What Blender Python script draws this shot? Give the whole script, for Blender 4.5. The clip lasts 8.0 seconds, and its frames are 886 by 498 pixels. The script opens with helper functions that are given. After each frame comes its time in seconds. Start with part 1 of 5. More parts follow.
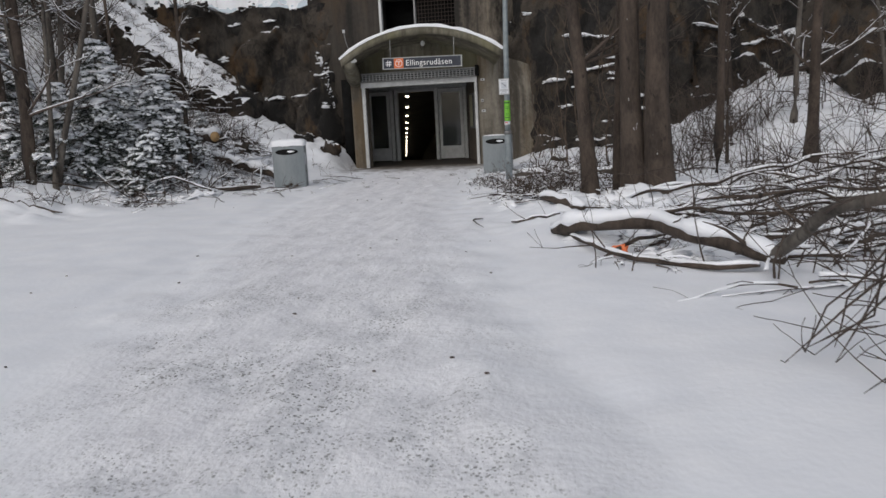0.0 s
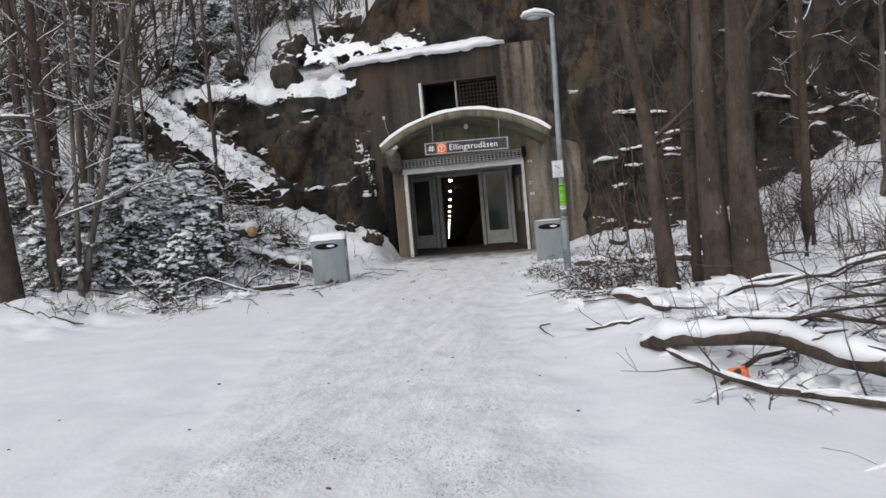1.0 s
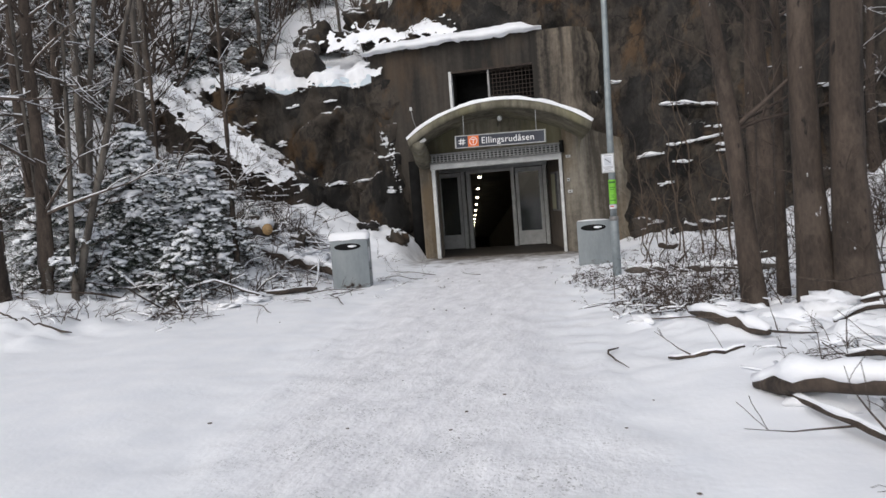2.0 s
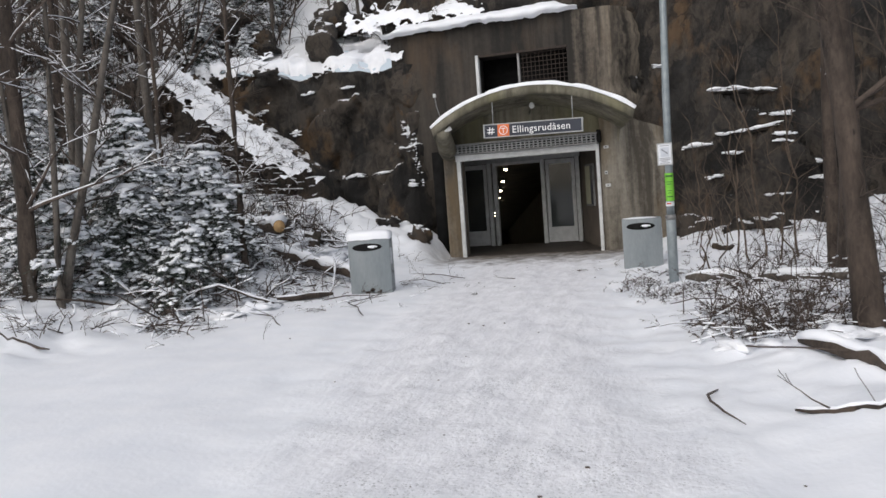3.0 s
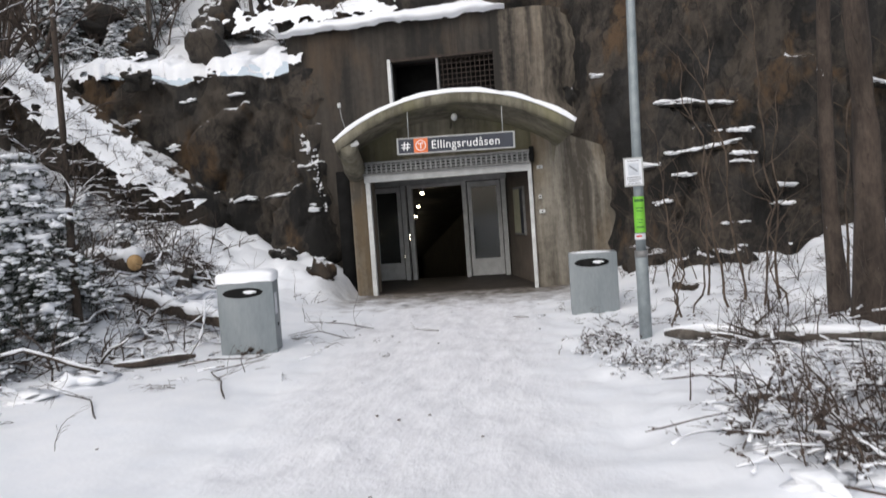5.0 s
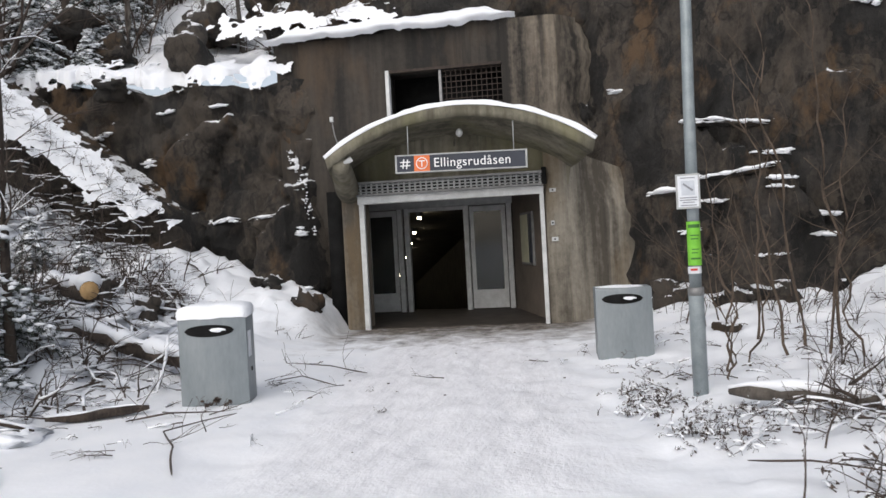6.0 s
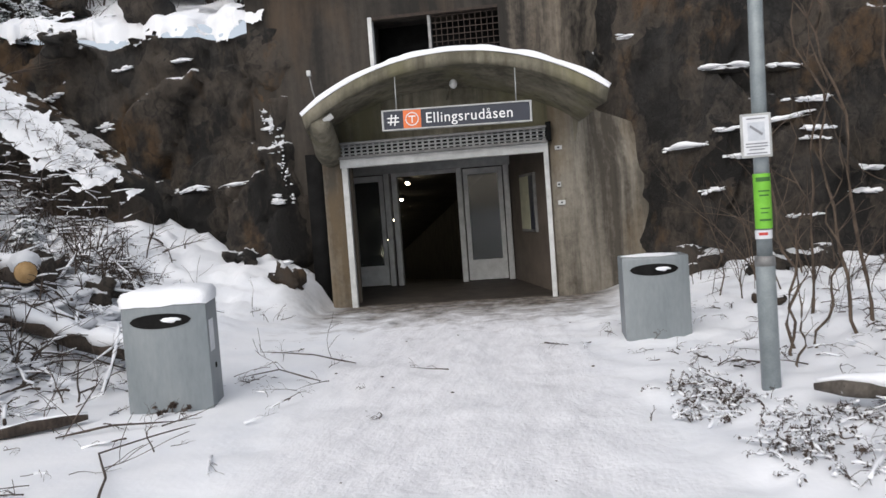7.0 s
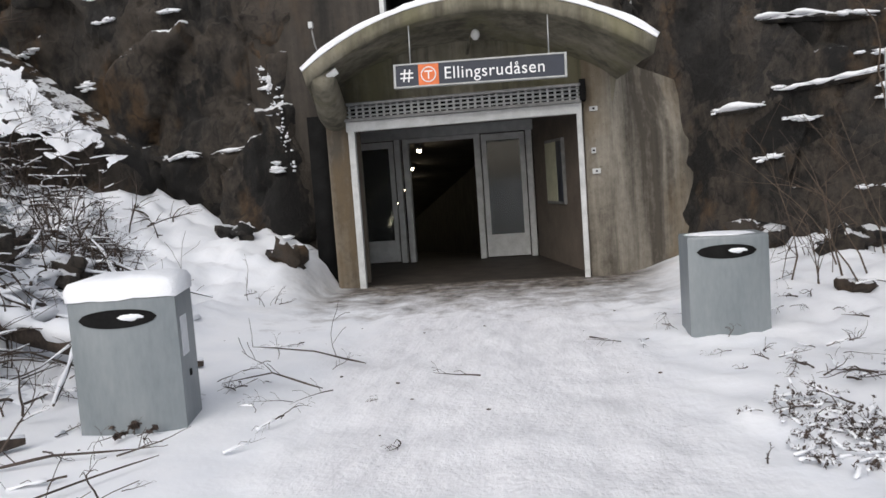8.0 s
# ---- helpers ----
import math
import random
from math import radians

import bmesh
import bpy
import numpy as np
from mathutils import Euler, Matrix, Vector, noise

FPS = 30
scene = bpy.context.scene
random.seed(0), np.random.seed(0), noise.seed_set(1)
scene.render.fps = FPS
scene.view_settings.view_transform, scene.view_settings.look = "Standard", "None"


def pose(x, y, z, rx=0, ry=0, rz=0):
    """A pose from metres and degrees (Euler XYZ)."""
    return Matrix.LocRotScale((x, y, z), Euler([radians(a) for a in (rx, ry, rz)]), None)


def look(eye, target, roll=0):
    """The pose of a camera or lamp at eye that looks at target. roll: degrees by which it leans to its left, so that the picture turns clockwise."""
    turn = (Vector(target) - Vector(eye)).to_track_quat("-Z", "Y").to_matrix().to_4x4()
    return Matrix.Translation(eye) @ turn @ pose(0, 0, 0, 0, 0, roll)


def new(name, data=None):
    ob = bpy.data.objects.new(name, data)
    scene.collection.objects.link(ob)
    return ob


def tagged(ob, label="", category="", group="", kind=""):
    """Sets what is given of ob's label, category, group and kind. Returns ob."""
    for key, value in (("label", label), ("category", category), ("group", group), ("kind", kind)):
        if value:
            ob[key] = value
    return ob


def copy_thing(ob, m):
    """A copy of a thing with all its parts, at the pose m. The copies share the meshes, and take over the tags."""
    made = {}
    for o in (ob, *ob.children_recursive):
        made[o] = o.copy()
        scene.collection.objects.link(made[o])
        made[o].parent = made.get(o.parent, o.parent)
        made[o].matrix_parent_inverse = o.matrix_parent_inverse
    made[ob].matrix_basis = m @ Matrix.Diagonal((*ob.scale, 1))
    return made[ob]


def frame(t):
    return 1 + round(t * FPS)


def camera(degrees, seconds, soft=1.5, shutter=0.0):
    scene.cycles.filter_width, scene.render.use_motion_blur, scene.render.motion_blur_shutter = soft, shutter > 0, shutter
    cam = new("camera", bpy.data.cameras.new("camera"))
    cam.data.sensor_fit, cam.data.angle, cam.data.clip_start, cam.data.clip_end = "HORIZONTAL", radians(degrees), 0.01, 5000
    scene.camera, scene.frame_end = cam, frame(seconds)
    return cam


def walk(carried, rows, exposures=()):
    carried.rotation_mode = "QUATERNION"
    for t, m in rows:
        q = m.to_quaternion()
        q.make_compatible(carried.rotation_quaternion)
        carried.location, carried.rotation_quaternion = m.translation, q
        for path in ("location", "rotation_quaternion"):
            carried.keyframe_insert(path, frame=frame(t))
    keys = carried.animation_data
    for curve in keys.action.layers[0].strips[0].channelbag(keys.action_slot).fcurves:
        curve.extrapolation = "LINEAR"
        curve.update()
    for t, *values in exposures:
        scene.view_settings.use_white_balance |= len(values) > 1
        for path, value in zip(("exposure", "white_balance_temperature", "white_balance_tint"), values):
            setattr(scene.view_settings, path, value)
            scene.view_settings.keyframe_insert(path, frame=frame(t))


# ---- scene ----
cam = camera(59.9, 8.0, 1.5, 0.2)
PATH = [
    (0, (4.561, 1.118, 1.232), (4.186, 3.054, 0.902), -2.9),
    (0.5, (4.397, 1.685, 1.304), (3.97, 3.619, 1.028), -3.5),
    (1, (4.17, 2.337, 1.382), (3.695, 4.276, 1.263), -5.0),
    (1.5, (3.915, 2.967, 1.394), (3.375, 4.89, 1.299), -4.6),
    (1.7, (3.804, 3.234, 1.366), (3.28, 5.161, 1.261), -4.5),
    (2.8, (3.162, 4.79, 1.433), (2.609, 6.707, 1.297), -3.7),
    (3, (3.043, 4.99, 1.448), (2.474, 6.902, 1.312), -4.2),
    (3.5, (2.827, 5.621, 1.455), (2.251, 7.532, 1.331), -4.4),
    (4, (2.664, 6.278, 1.454), (2.202, 8.214, 1.258), -6.6),
    (4.5, (2.54, 6.949, 1.458), (2.146, 8.898, 1.247), -4.8),
    (5, (2.407, 7.656, 1.49), (2.06, 9.624, 1.402), -4.0),
    (5.2, (2.347, 7.889, 1.505), (1.994, 9.858, 1.504), -3.3),
    (6.3, (1.873, 9.52, 1.449), (1.576, 11.498, 1.409), -3.5),
    (6.5, (1.827, 9.764, 1.434), (1.543, 11.743, 1.359), -3.9),
    (7, (1.608, 10.419, 1.453), (1.323, 12.396, 1.351), -4.2),
    (7.5, (1.441, 11.064, 1.452), (1.124, 13.034, 1.329), -4.0),
    (8, (1.253, 11.697, 1.445), (0.947, 13.666, 1.269), -4.1),
]
walk(cam, [(t, look(eye, target, roll)) for t, eye, target, roll in PATH],
     exposures=[(0, -0.42), (0.4, -0.38), (1.0, -0.06), (1.6, 0.0), (3.0, 0.02), (4.0, 0.03), (4.5, 0.05), (5.0, 0.20), (6.4, 0.25), (8.0, 0.24)])

# ---- light ----
world = bpy.data.worlds.new("overcast_sky")
scene.world = world
world.use_nodes = True
wn = world.node_tree
sky = wn.nodes.new("ShaderNodeTexSky")
sky.sky_type, sky.sun_disc = "NISHITA", False
sky.sun_elevation, sky.sun_rotation = radians(38), radians(200)
sky.dust_density, sky.air_density = 3.0, 1.0
sat = wn.nodes.new("ShaderNodeHueSaturation")
sat.inputs["Saturation"].default_value = 0.45
wn.links.new(sky.outputs[0], sat.inputs["Color"])
wn.links.new(sat.outputs[0], wn.nodes["Background"].inputs[0])
wn.nodes["Background"].inputs[1].default_value = 0.15
sun = new("sun", bpy.data.lights.new("sun", "SUN"))
sun.data.energy, sun.data.angle, sun.data.color = 0.6, radians(40), (1.0, 0.98, 0.95)
sun.matrix_world = look((0, 0, 0), (-0.25, 0.62, -1.0))


# ---- materials ----
class Nodes:
    def __init__(self, name, rough=0.8, metal=0.0):
        self.m = bpy.data.materials.new(name)
        self.m.use_nodes = True
        self.t = self.m.node_tree
        self.b = self.t.nodes["Principled BSDF"]
        self.b.inputs["Roughness"].default_value = rough
        self.b.inputs["Metallic"].default_value = metal
        self.geo = self.t.nodes.new("ShaderNodeNewGeometry")

    def put(self, kind, **sockets):
        n = self.t.nodes.new(kind)
        for k, v in sockets.items():
            self.set(n.inputs[k.replace("_", " ")], v)
        return n

    def set(self, socket, v):
        if isinstance(v, bpy.types.NodeSocket):
            self.t.links.new(v, socket)
        else:
            socket.default_value = v

    def noise(self, scale, detail=4.0, stretch=(1, 1, 1), rough=0.55):
        mp = self.put("ShaderNodeMapping", Vector=self.geo.outputs["Position"], Scale=stretch)
        return self.put("ShaderNodeTexNoise", Vector=mp.outputs[0], Scale=scale, Detail=detail, Roughness=rough).outputs["Fac"]

    def ramp(self, fac, lo, hi, c0=(0, 0, 0), c1=(1, 1, 1)):
        r = self.put("ShaderNodeValToRGB", Fac=fac)
        e = r.color_ramp.elements
        e[0].position, e[1].position = lo, hi
        e[0].color, e[1].color = (*c0, 1), (*c1, 1)
        return r.outputs[0]

    def mix(self, fac, a, b):
        n = self.t.nodes.new("ShaderNodeMix")
        n.data_type = "RGBA"
        self.set(n.inputs[0], fac)
        for k, v in ((6, a), (7, b)):
            self.set(n.inputs[k], (*v, 1) if isinstance(v, tuple) and len(v) == 3 else v)
        return n.outputs[2]

    def math(self, op, a, b=0.0):
        n = self.t.nodes.new("ShaderNodeMath")
        n.operation = op
        self.set(n.inputs[0], a)
        self.set(n.inputs[1], b)
        return n.outputs[0]

    def up(self):
        x = self.put("ShaderNodeSeparateXYZ", Vector=self.geo.outputs["Normal"])
        return x.outputs["Z"]

    def bump(self, height, strength=0.4, distance=0.02):
        n = self.put("ShaderNodeBump", Strength=strength, Distance=distance, Height=height)
        self.t.links.new(n.outputs[0], self.b.inputs["Normal"])

    def color(self, c):
        self.set(self.b.inputs["Base Color"], (*c, 1) if isinstance(c, tuple) else c)
        return self.m


SNOW_A, SNOW_B = (0.81, 0.83, 0.875), (0.88, 0.89, 0.92)


def plain(name, a, b, scale, rough, metal=0.0, bump=0.15, dist=0.004, stretch=(1, 1, 1)):
    n = Nodes(name, rough, metal)
    f = n.noise(scale, 5, stretch)
    f2 = n.noise(scale * 9, 3, stretch)
    both = n.math("ADD", n.math("MULTIPLY", f, 0.7), n.math("MULTIPLY", f2, 0.3))
    n.bump(both, bump, dist)
    return n.color(n.ramp(both, 0.35, 0.65, a, b))


def snow_material(name):
    n = Nodes(name, 0.75)
    f, g = n.noise(3.0, 6), n.noise(45.0, 4)
    n.bump(n.math("ADD", f, n.math("MULTIPLY", g, 0.35)), 0.5, 0.03)
    n.b.inputs["Subsurface Weight"].default_value = 0.0
    return n.color(n.ramp(f, 0.3, 0.7, SNOW_A, SNOW_B))


def ground_material():
    """Snow; along the trodden way it is packed, greyer and strewn with grit."""
    n = Nodes("ground_snow", 0.7)
    pos = n.put("ShaderNodeSeparateXYZ", Vector=n.geo.outputs["Position"])
    x, y = pos.outputs["X"], pos.outputs["Y"]
    centre = n.math("ADD", n.math("MULTIPLY", y, n.math("ADD", n.math("MULTIPLY", y, 0.0075), -0.36)), 4.6)
    wob = n.math("MULTIPLY", n.math("SUBTRACT", n.noise(0.9, 5), 0.5), 1.1)
    off = n.math("ABSOLUTE", n.math("ADD", n.math("SUBTRACT", x, centre), wob))
    way = n.ramp(n.math("DIVIDE", off, 4.0), 0.20, 0.36, (1, 1, 1), (0, 0, 0))
    f, g, h = n.noise(2.2, 6), n.noise(30.0, 5), n.noise(4.2, 6, (1.5, 0.45, 1), 0.65)
    clean = n.ramp(f, 0.3, 0.7, SNOW_A, SNOW_B)
    packed = n.ramp(h, 0.36, 0.58, (0.73, 0.73, 0.76), (0.86, 0.86, 0.89))
    base = n.mix(n.math("MULTIPLY", way, 0.8), clean, packed)
    near = n.ramp(n.math("DIVIDE", y, 20.0), 0.25, 0.60, (1, 1, 1), (0.12, 0.12, 0.12))
    patch = n.ramp(n.noise(1.7, 6, (1, 0.7, 1), 0.65), 0.44, 0.60)
    scuff = n.ramp(n.noise(9.0, 7, (1, 0.6, 1), 0.7), 0.47, 0.62)
    scuff = n.math("MULTIPLY", n.math("MULTIPLY", scuff, patch), n.math("MULTIPLY", way, near))
    base = n.mix(n.math("MULTIPLY", scuff, 0.5), base, (0.44, 0.45, 0.47))
    for size, cut, dark in ((30.0, 0.46, 0.12), (55.0, 0.60, 0.16)):
        grit = n.put("ShaderNodeTexVoronoi", Vector=n.geo.outputs["Position"], Scale=size, Randomness=1.0).outputs["Distance"]
        speck = n.math("MULTIPLY", n.math("LESS_THAN", grit, n.math("MULTIPLY", n.noise(size * 0.9, 3), cut)), n.math("GREATER_THAN", n.noise(size * 0.45, 3), 0.49))
        speck = n.math("MULTIPLY", n.math("MULTIPLY", speck, n.math("ADD", patch, 0.12)), n.math("MULTIPLY", way, near))
        base = n.mix(n.math("MULTIPLY", speck, 0.85), base, (dark, dark * 1.02, dark * 0.98))
    door = n.ramp(n.math("ADD", n.math("DIVIDE", y, 30.0), n.math("MULTIPLY", n.math("SUBTRACT", n.noise(2.6, 7, (1, 1, 1), 0.65), 0.5), 0.20)), 0.655, 0.735)
    mid = n.ramp(n.math("DIVIDE", n.math("ABSOLUTE", n.math("ADD", n.math("SUBTRACT", x, 0.25), wob)), 4.0), 0.46, 0.66, (1, 1, 1), (0, 0, 0))
    dirt = n.ramp(n.noise(6.0, 7, (1, 1, 1), 0.65), 0.36, 0.66, (0.030, 0.024, 0.019), (0.27, 0.235, 0.205))
    base = n.mix(n.math("MULTIPLY", door, mid), base, dirt)
    relief = n.math("ADD", n.math("MULTIPLY", f, 0.6), n.math("MULTIPLY", n.math("MULTIPLY", g, 0.4), n.math("ADD", way, 0.25)))
    crisp = n.math("MULTIPLY", n.math("MULTIPLY", n.noise(6.0, 6, (1.2, 0.8, 1), 0.62), 1.2), way)
    n.bump(n.math("ADD", n.math("ADD", relief, crisp), n.math("MULTIPLY", h, way)), 0.6, 0.035)
    return n.color(base)


def rock_material(name, dark, light, snow_from=0.5, streaks=0.5, stain=(0.10, 0.060, 0.033), cracks=0.5):
    n = Nodes(name, 0.85)
    f, g = n.noise(1.1, 8, rough=0.65), n.noise(14.0, 6)
    run = n.noise(1.9, 5, (1, 1, 0.13))
    warp = n.put("ShaderNodeTexNoise", Vector=n.geo.outputs["Position"], Scale=1.6, Detail=5.0).outputs["Color"]
    bent = n.put("ShaderNodeVectorMath", Vector=n.geo.outputs["Position"])
    n.t.links.new(warp, bent.inputs[1])
    slab = n.put("ShaderNodeTexVoronoi", Vector=n.put("ShaderNodeMapping", Vector=bent.outputs[0], Rotation=(0.0, 0.35, 0.0), Scale=(1.2, 0.6, 0.75)).outputs[0], Scale=1.5).outputs["Color"]
    slab = n.put("ShaderNodeSeparateXYZ", Vector=slab).outputs["X"]
    fine = n.noise(7.0, 9, (1, 1, 0.55), 0.75)
    tone = n.math("ADD", n.math("ADD", n.math("MULTIPLY", f, 0.35), n.math("MULTIPLY", slab, 0.14)), n.math("ADD", n.math("MULTIPLY", run, 0.28), n.math("MULTIPLY", fine, 0.38)))
    base = n.ramp(tone, 0.52, 0.64, dark, light)
    rust = n.ramp(n.noise(0.9, 7, (1, 1, 0.55), 0.65), 0.54, 0.63)
    base = n.mix(n.math("MULTIPLY", rust, streaks), base, stain)
    wet = n.ramp(n.noise(2.6, 4, (1, 1, 0.07)), 0.56, 0.66)
    base = n.mix(n.math("MULTIPLY", wet, 0.55), base, (dark[0] * 0.45, dark[1] * 0.45, dark[2] * 0.45))
    grey = n.ramp(n.noise(0.9, 6, (1, 1, 0.8), 0.6), 0.50, 0.62)
    base = n.mix(n.math("MULTIPLY", grey, cracks), base, (light[0] * 0.62, light[1] * 0.72, light[2] * 0.86))
    for size, wide, deep in ((1.1, 0.028, 1.5), (2.9, 0.016, 0.9)):
        crack = n.put("ShaderNodeTexVoronoi", Vector=n.put("ShaderNodeMapping", Vector=bent.outputs[0], Rotation=(0.0, 0.3 * size, 0.0), Scale=(1.0, 1.0, 0.55)).outputs[0], Scale=size)
        crack.feature = "DISTANCE_TO_EDGE"
        line = n.ramp(crack.outputs["Distance"], 0.0, wide, (1, 1, 1), (0, 0, 0))
        base = n.mix(n.math("MULTIPLY", n.math("MULTIPLY", line, n.ramp(n.noise(1.3, 4), 0.42, 0.55)), n.math("MULTIPLY", cracks, deep)), base, (0.004, 0.0035, 0.003))
    pale = n.ramp(n.noise(2.4, 7, (1, 1, 0.30), 0.68), 0.57, 0.68)
    base = n.mix(n.math("MULTIPLY", pale, 0.6), base, (light[0] * 1.5, light[1] * 1.45, light[2] * 1.35))
    pit = n.ramp(n.noise(6.0, 7, (1, 1, 0.7), 0.7), 0.30, 0.46, (1, 1, 1), (0, 0, 0))
    base = n.mix(n.math("MULTIPLY", pit, 0.6), base, (dark[0] * 0.5, dark[1] * 0.5, dark[2] * 0.5))
    lie = n.math("ADD", n.up(), n.math("MULTIPLY", n.math("SUBTRACT", n.noise(4.0, 7, (1, 1, 1.6), 0.65), 0.5), 1.1))
    base = n.mix(n.ramp(lie, snow_from, snow_from + 0.06), base, SNOW_B)
    n.bump(n.math("ADD", n.math("MULTIPLY", n.noise(2.6, 8, (1, 1, 0.6), 0.7), 1.2), n.math("ADD", n.math("MULTIPLY", fine, 0.8), n.math("MULTIPLY", slab, 0.25))), 0.9, 0.12)
    return n.color(base)


def concrete_material(name, dark, light, stain, stained):
    """Board-marked concrete with water runs, ochre stains and pits."""
    n = Nodes(name, 0.88)
    wide, thin, grain = n.noise(1.7, 6, (1, 1, 0.10)), n.noise(8.0, 5, (1, 1, 0.05)), n.noise(11.0, 7, (1, 1, 0.8), 0.65)
    tone = n.math("ADD", n.math("MULTIPLY", wide, 0.55), n.math("ADD", n.math("MULTIPLY", thin, 0.27), n.math("MULTIPLY", grain, 0.18)))
    base = n.ramp(tone, 0.42, 0.60, dark, light)
    rust = n.ramp(n.noise(1.1, 7, (1, 1, 0.32), 0.62), 0.50, 0.64)
    base = n.mix(n.math("MULTIPLY", rust, stained), base, stain)
    runs = n.ramp(n.noise(3.3, 6, (1, 1, 0.045), 0.6), 0.56, 0.64)
    base = n.mix(n.math("MULTIPLY", runs, 0.6), base, (dark[0] * 0.6, dark[1] * 0.6, dark[2] * 0.6))
    pit = n.ramp(n.noise(24.0, 6, (1, 1, 1), 0.7), 0.30, 0.40, (1, 1, 1), (0, 0, 0))
    base = n.mix(n.math("MULTIPLY", pit, 0.6), base, (dark[0] * 0.5, dark[1] * 0.5, dark[2] * 0.5))
    n.bump(n.math("ADD", n.math("MULTIPLY", thin, 0.6), n.math("MULTIPLY", grain, 0.8)), 0.6, 0.02)
    return n.color(base)


def bark_material(name, dark, light):
    n = Nodes(name, 0.9)
    f, g = n.noise(5.0, 6, (1, 1, 0.22)), n.noise(40.0, 4, (1, 1, 0.3))
    tone = n.math("ADD", n.math("MULTIPLY", f, 0.65), n.math("MULTIPLY", g, 0.35))
    base = n.ramp(tone, 0.36, 0.66, dark, light)
    base = n.mix(n.math("MULTIPLY", n.ramp(n.noise(3.5, 6, (1, 1, 0.6), 0.7), 0.50, 0.62), 0.32), base, (light[0] * 1.7, light[1] * 1.8, light[2] * 1.85))
    base = n.mix(n.ramp(n.noise(11.0, 6, (1, 1, 0.35)), 0.64, 0.70), base, (dark[0] * 0.4, dark[1] * 0.4, dark[2] * 0.4))
    base = n.mix(n.ramp(n.noise(7.0, 6, (1, 1, 0.5), 0.65), 0.69, 0.71), base, (0.62, 0.63, 0.66))
    n.bump(tone, 0.8, 0.03)
    return n.color(base)


SNOW = snow_material("snow")
GROUND = ground_material()
ROCK = rock_material("cliff_rock", (0.0068, 0.0058, 0.0050), (0.064, 0.052, 0.041), 0.72, 0.8, (0.105, 0.062, 0.029), 0.5)
HILL = rock_material("hill_snow", (0.025, 0.020, 0.016), (0.08, 0.064, 0.05), 0.50)
CONCRETE = concrete_material("weathered_concrete", (0.070, 0.060, 0.047), (0.30, 0.272, 0.225), (0.15, 0.105, 0.055), 0.6)
CONCRETE_DARK = concrete_material("dark_concrete", (0.013, 0.011, 0.009), (0.050, 0.042, 0.034), (0.075, 0.050, 0.030), 0.6)
CONCRETE_STREAK = concrete_material("streaked_concrete", (0.018, 0.015, 0.012), (0.19, 0.16, 0.125), (0.085, 0.060, 0.036), 0.55)
VAULT = concrete_material("canopy_concrete", (0.085, 0.078, 0.055), (0.235, 0.215, 0.165), (0.145, 0.135, 0.075), 0.7)
BARK = bark_material("brown_bark", (0.018, 0.013, 0.010), (0.078, 0.057, 0.044))
BARK_GREY = bark_material("grey_bark", (0.035, 0.030, 0.026), (0.125, 0.108, 0.092))
TWIG = plain("twig_wood", (0.035, 0.026, 0.022), (0.10, 0.075, 0.06), 6, 0.9)
SAPLING = plain("sapling_bark", (0.050, 0.036, 0.026), (0.13, 0.095, 0.07), 6, 0.9)
CUT = plain("cut_wood", (0.42, 0.25, 0.10), (0.60, 0.40, 0.20), 12, 0.8)
NEEDLE = plain("spruce_needles", (0.030, 0.042, 0.034), (0.085, 0.098, 0.080), 7, 0.7)
DEAD = plain("dead_leaves", (0.035, 0.026, 0.023), (0.105, 0.074, 0.058), 9, 0.9)
BIN = plain("grey_bin_metal", (0.165, 0.19, 0.205), (0.235, 0.26, 0.275), 4, 0.45, 0.0, 0.08, 0.002, (1, 1, 0.3))
# Black small parts; also flat black painted as the shade inside openings.
BLACK = plain("black_parts_and_shade", (0.008, 0.008, 0.008), (0.016, 0.016, 0.016), 5, 0.8)
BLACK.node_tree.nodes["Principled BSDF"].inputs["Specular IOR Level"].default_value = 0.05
POLE = plain("galvanised_steel", (0.20, 0.235, 0.25), (0.30, 0.335, 0.35), 9, 0.5, 0.25, 0.06, 0.002)
WHITE = plain("white_frame_paint", (0.45, 0.46, 0.46), (0.62, 0.63, 0.63), 7, 0.5, 0, 0.05, 0.001)
ALU = plain("grey_aluminium", (0.30, 0.31, 0.31), (0.42, 0.43, 0.43), 7, 0.45, 0.2, 0.05, 0.001)
GRILLE = plain("shutter_steel", (0.16, 0.16, 0.16), (0.25, 0.25, 0.25), 9, 0.5, 0.3, 0.05, 0.001)
NAVY = plain("navy_sign_face", (0.012, 0.017, 0.032), (0.018, 0.024, 0.042), 5, 0.45, 0, 0.02, 0.001)
ORANGE = plain("orange_sign_face", (0.62, 0.135, 0.03), (0.72, 0.17, 0.045), 5, 0.45, 0, 0.02, 0.001)
LETTER = plain("white_lettering", (0.74, 0.75, 0.76), (0.80, 0.81, 0.82), 5, 0.5, 0, 0.02, 0.001)
PAPER = plain("notice_paper", (0.60, 0.62, 0.66), (0.72, 0.74, 0.77), 9, 0.6, 0, 0.05, 0.001)
POSTER = plain("yellowed_poster", (0.42, 0.42, 0.30), (0.56, 0.55, 0.40), 5, 0.6, 0, 0.05, 0.001)
INK = plain("grey_ink", (0.16, 0.17, 0.19), (0.26, 0.27, 0.30), 14, 0.7, 0, 0.02, 0.001)
GREEN = plain("green_poster_paper", (0.14, 0.42, 0.03), (0.20, 0.55, 0.05), 8, 0.6, 0, 0.05, 0.001)
DARKGREEN = plain("poster_ink", (0.03, 0.10, 0.02), (0.05, 0.15, 0.03), 9, 0.7, 0, 0.02, 0.001)
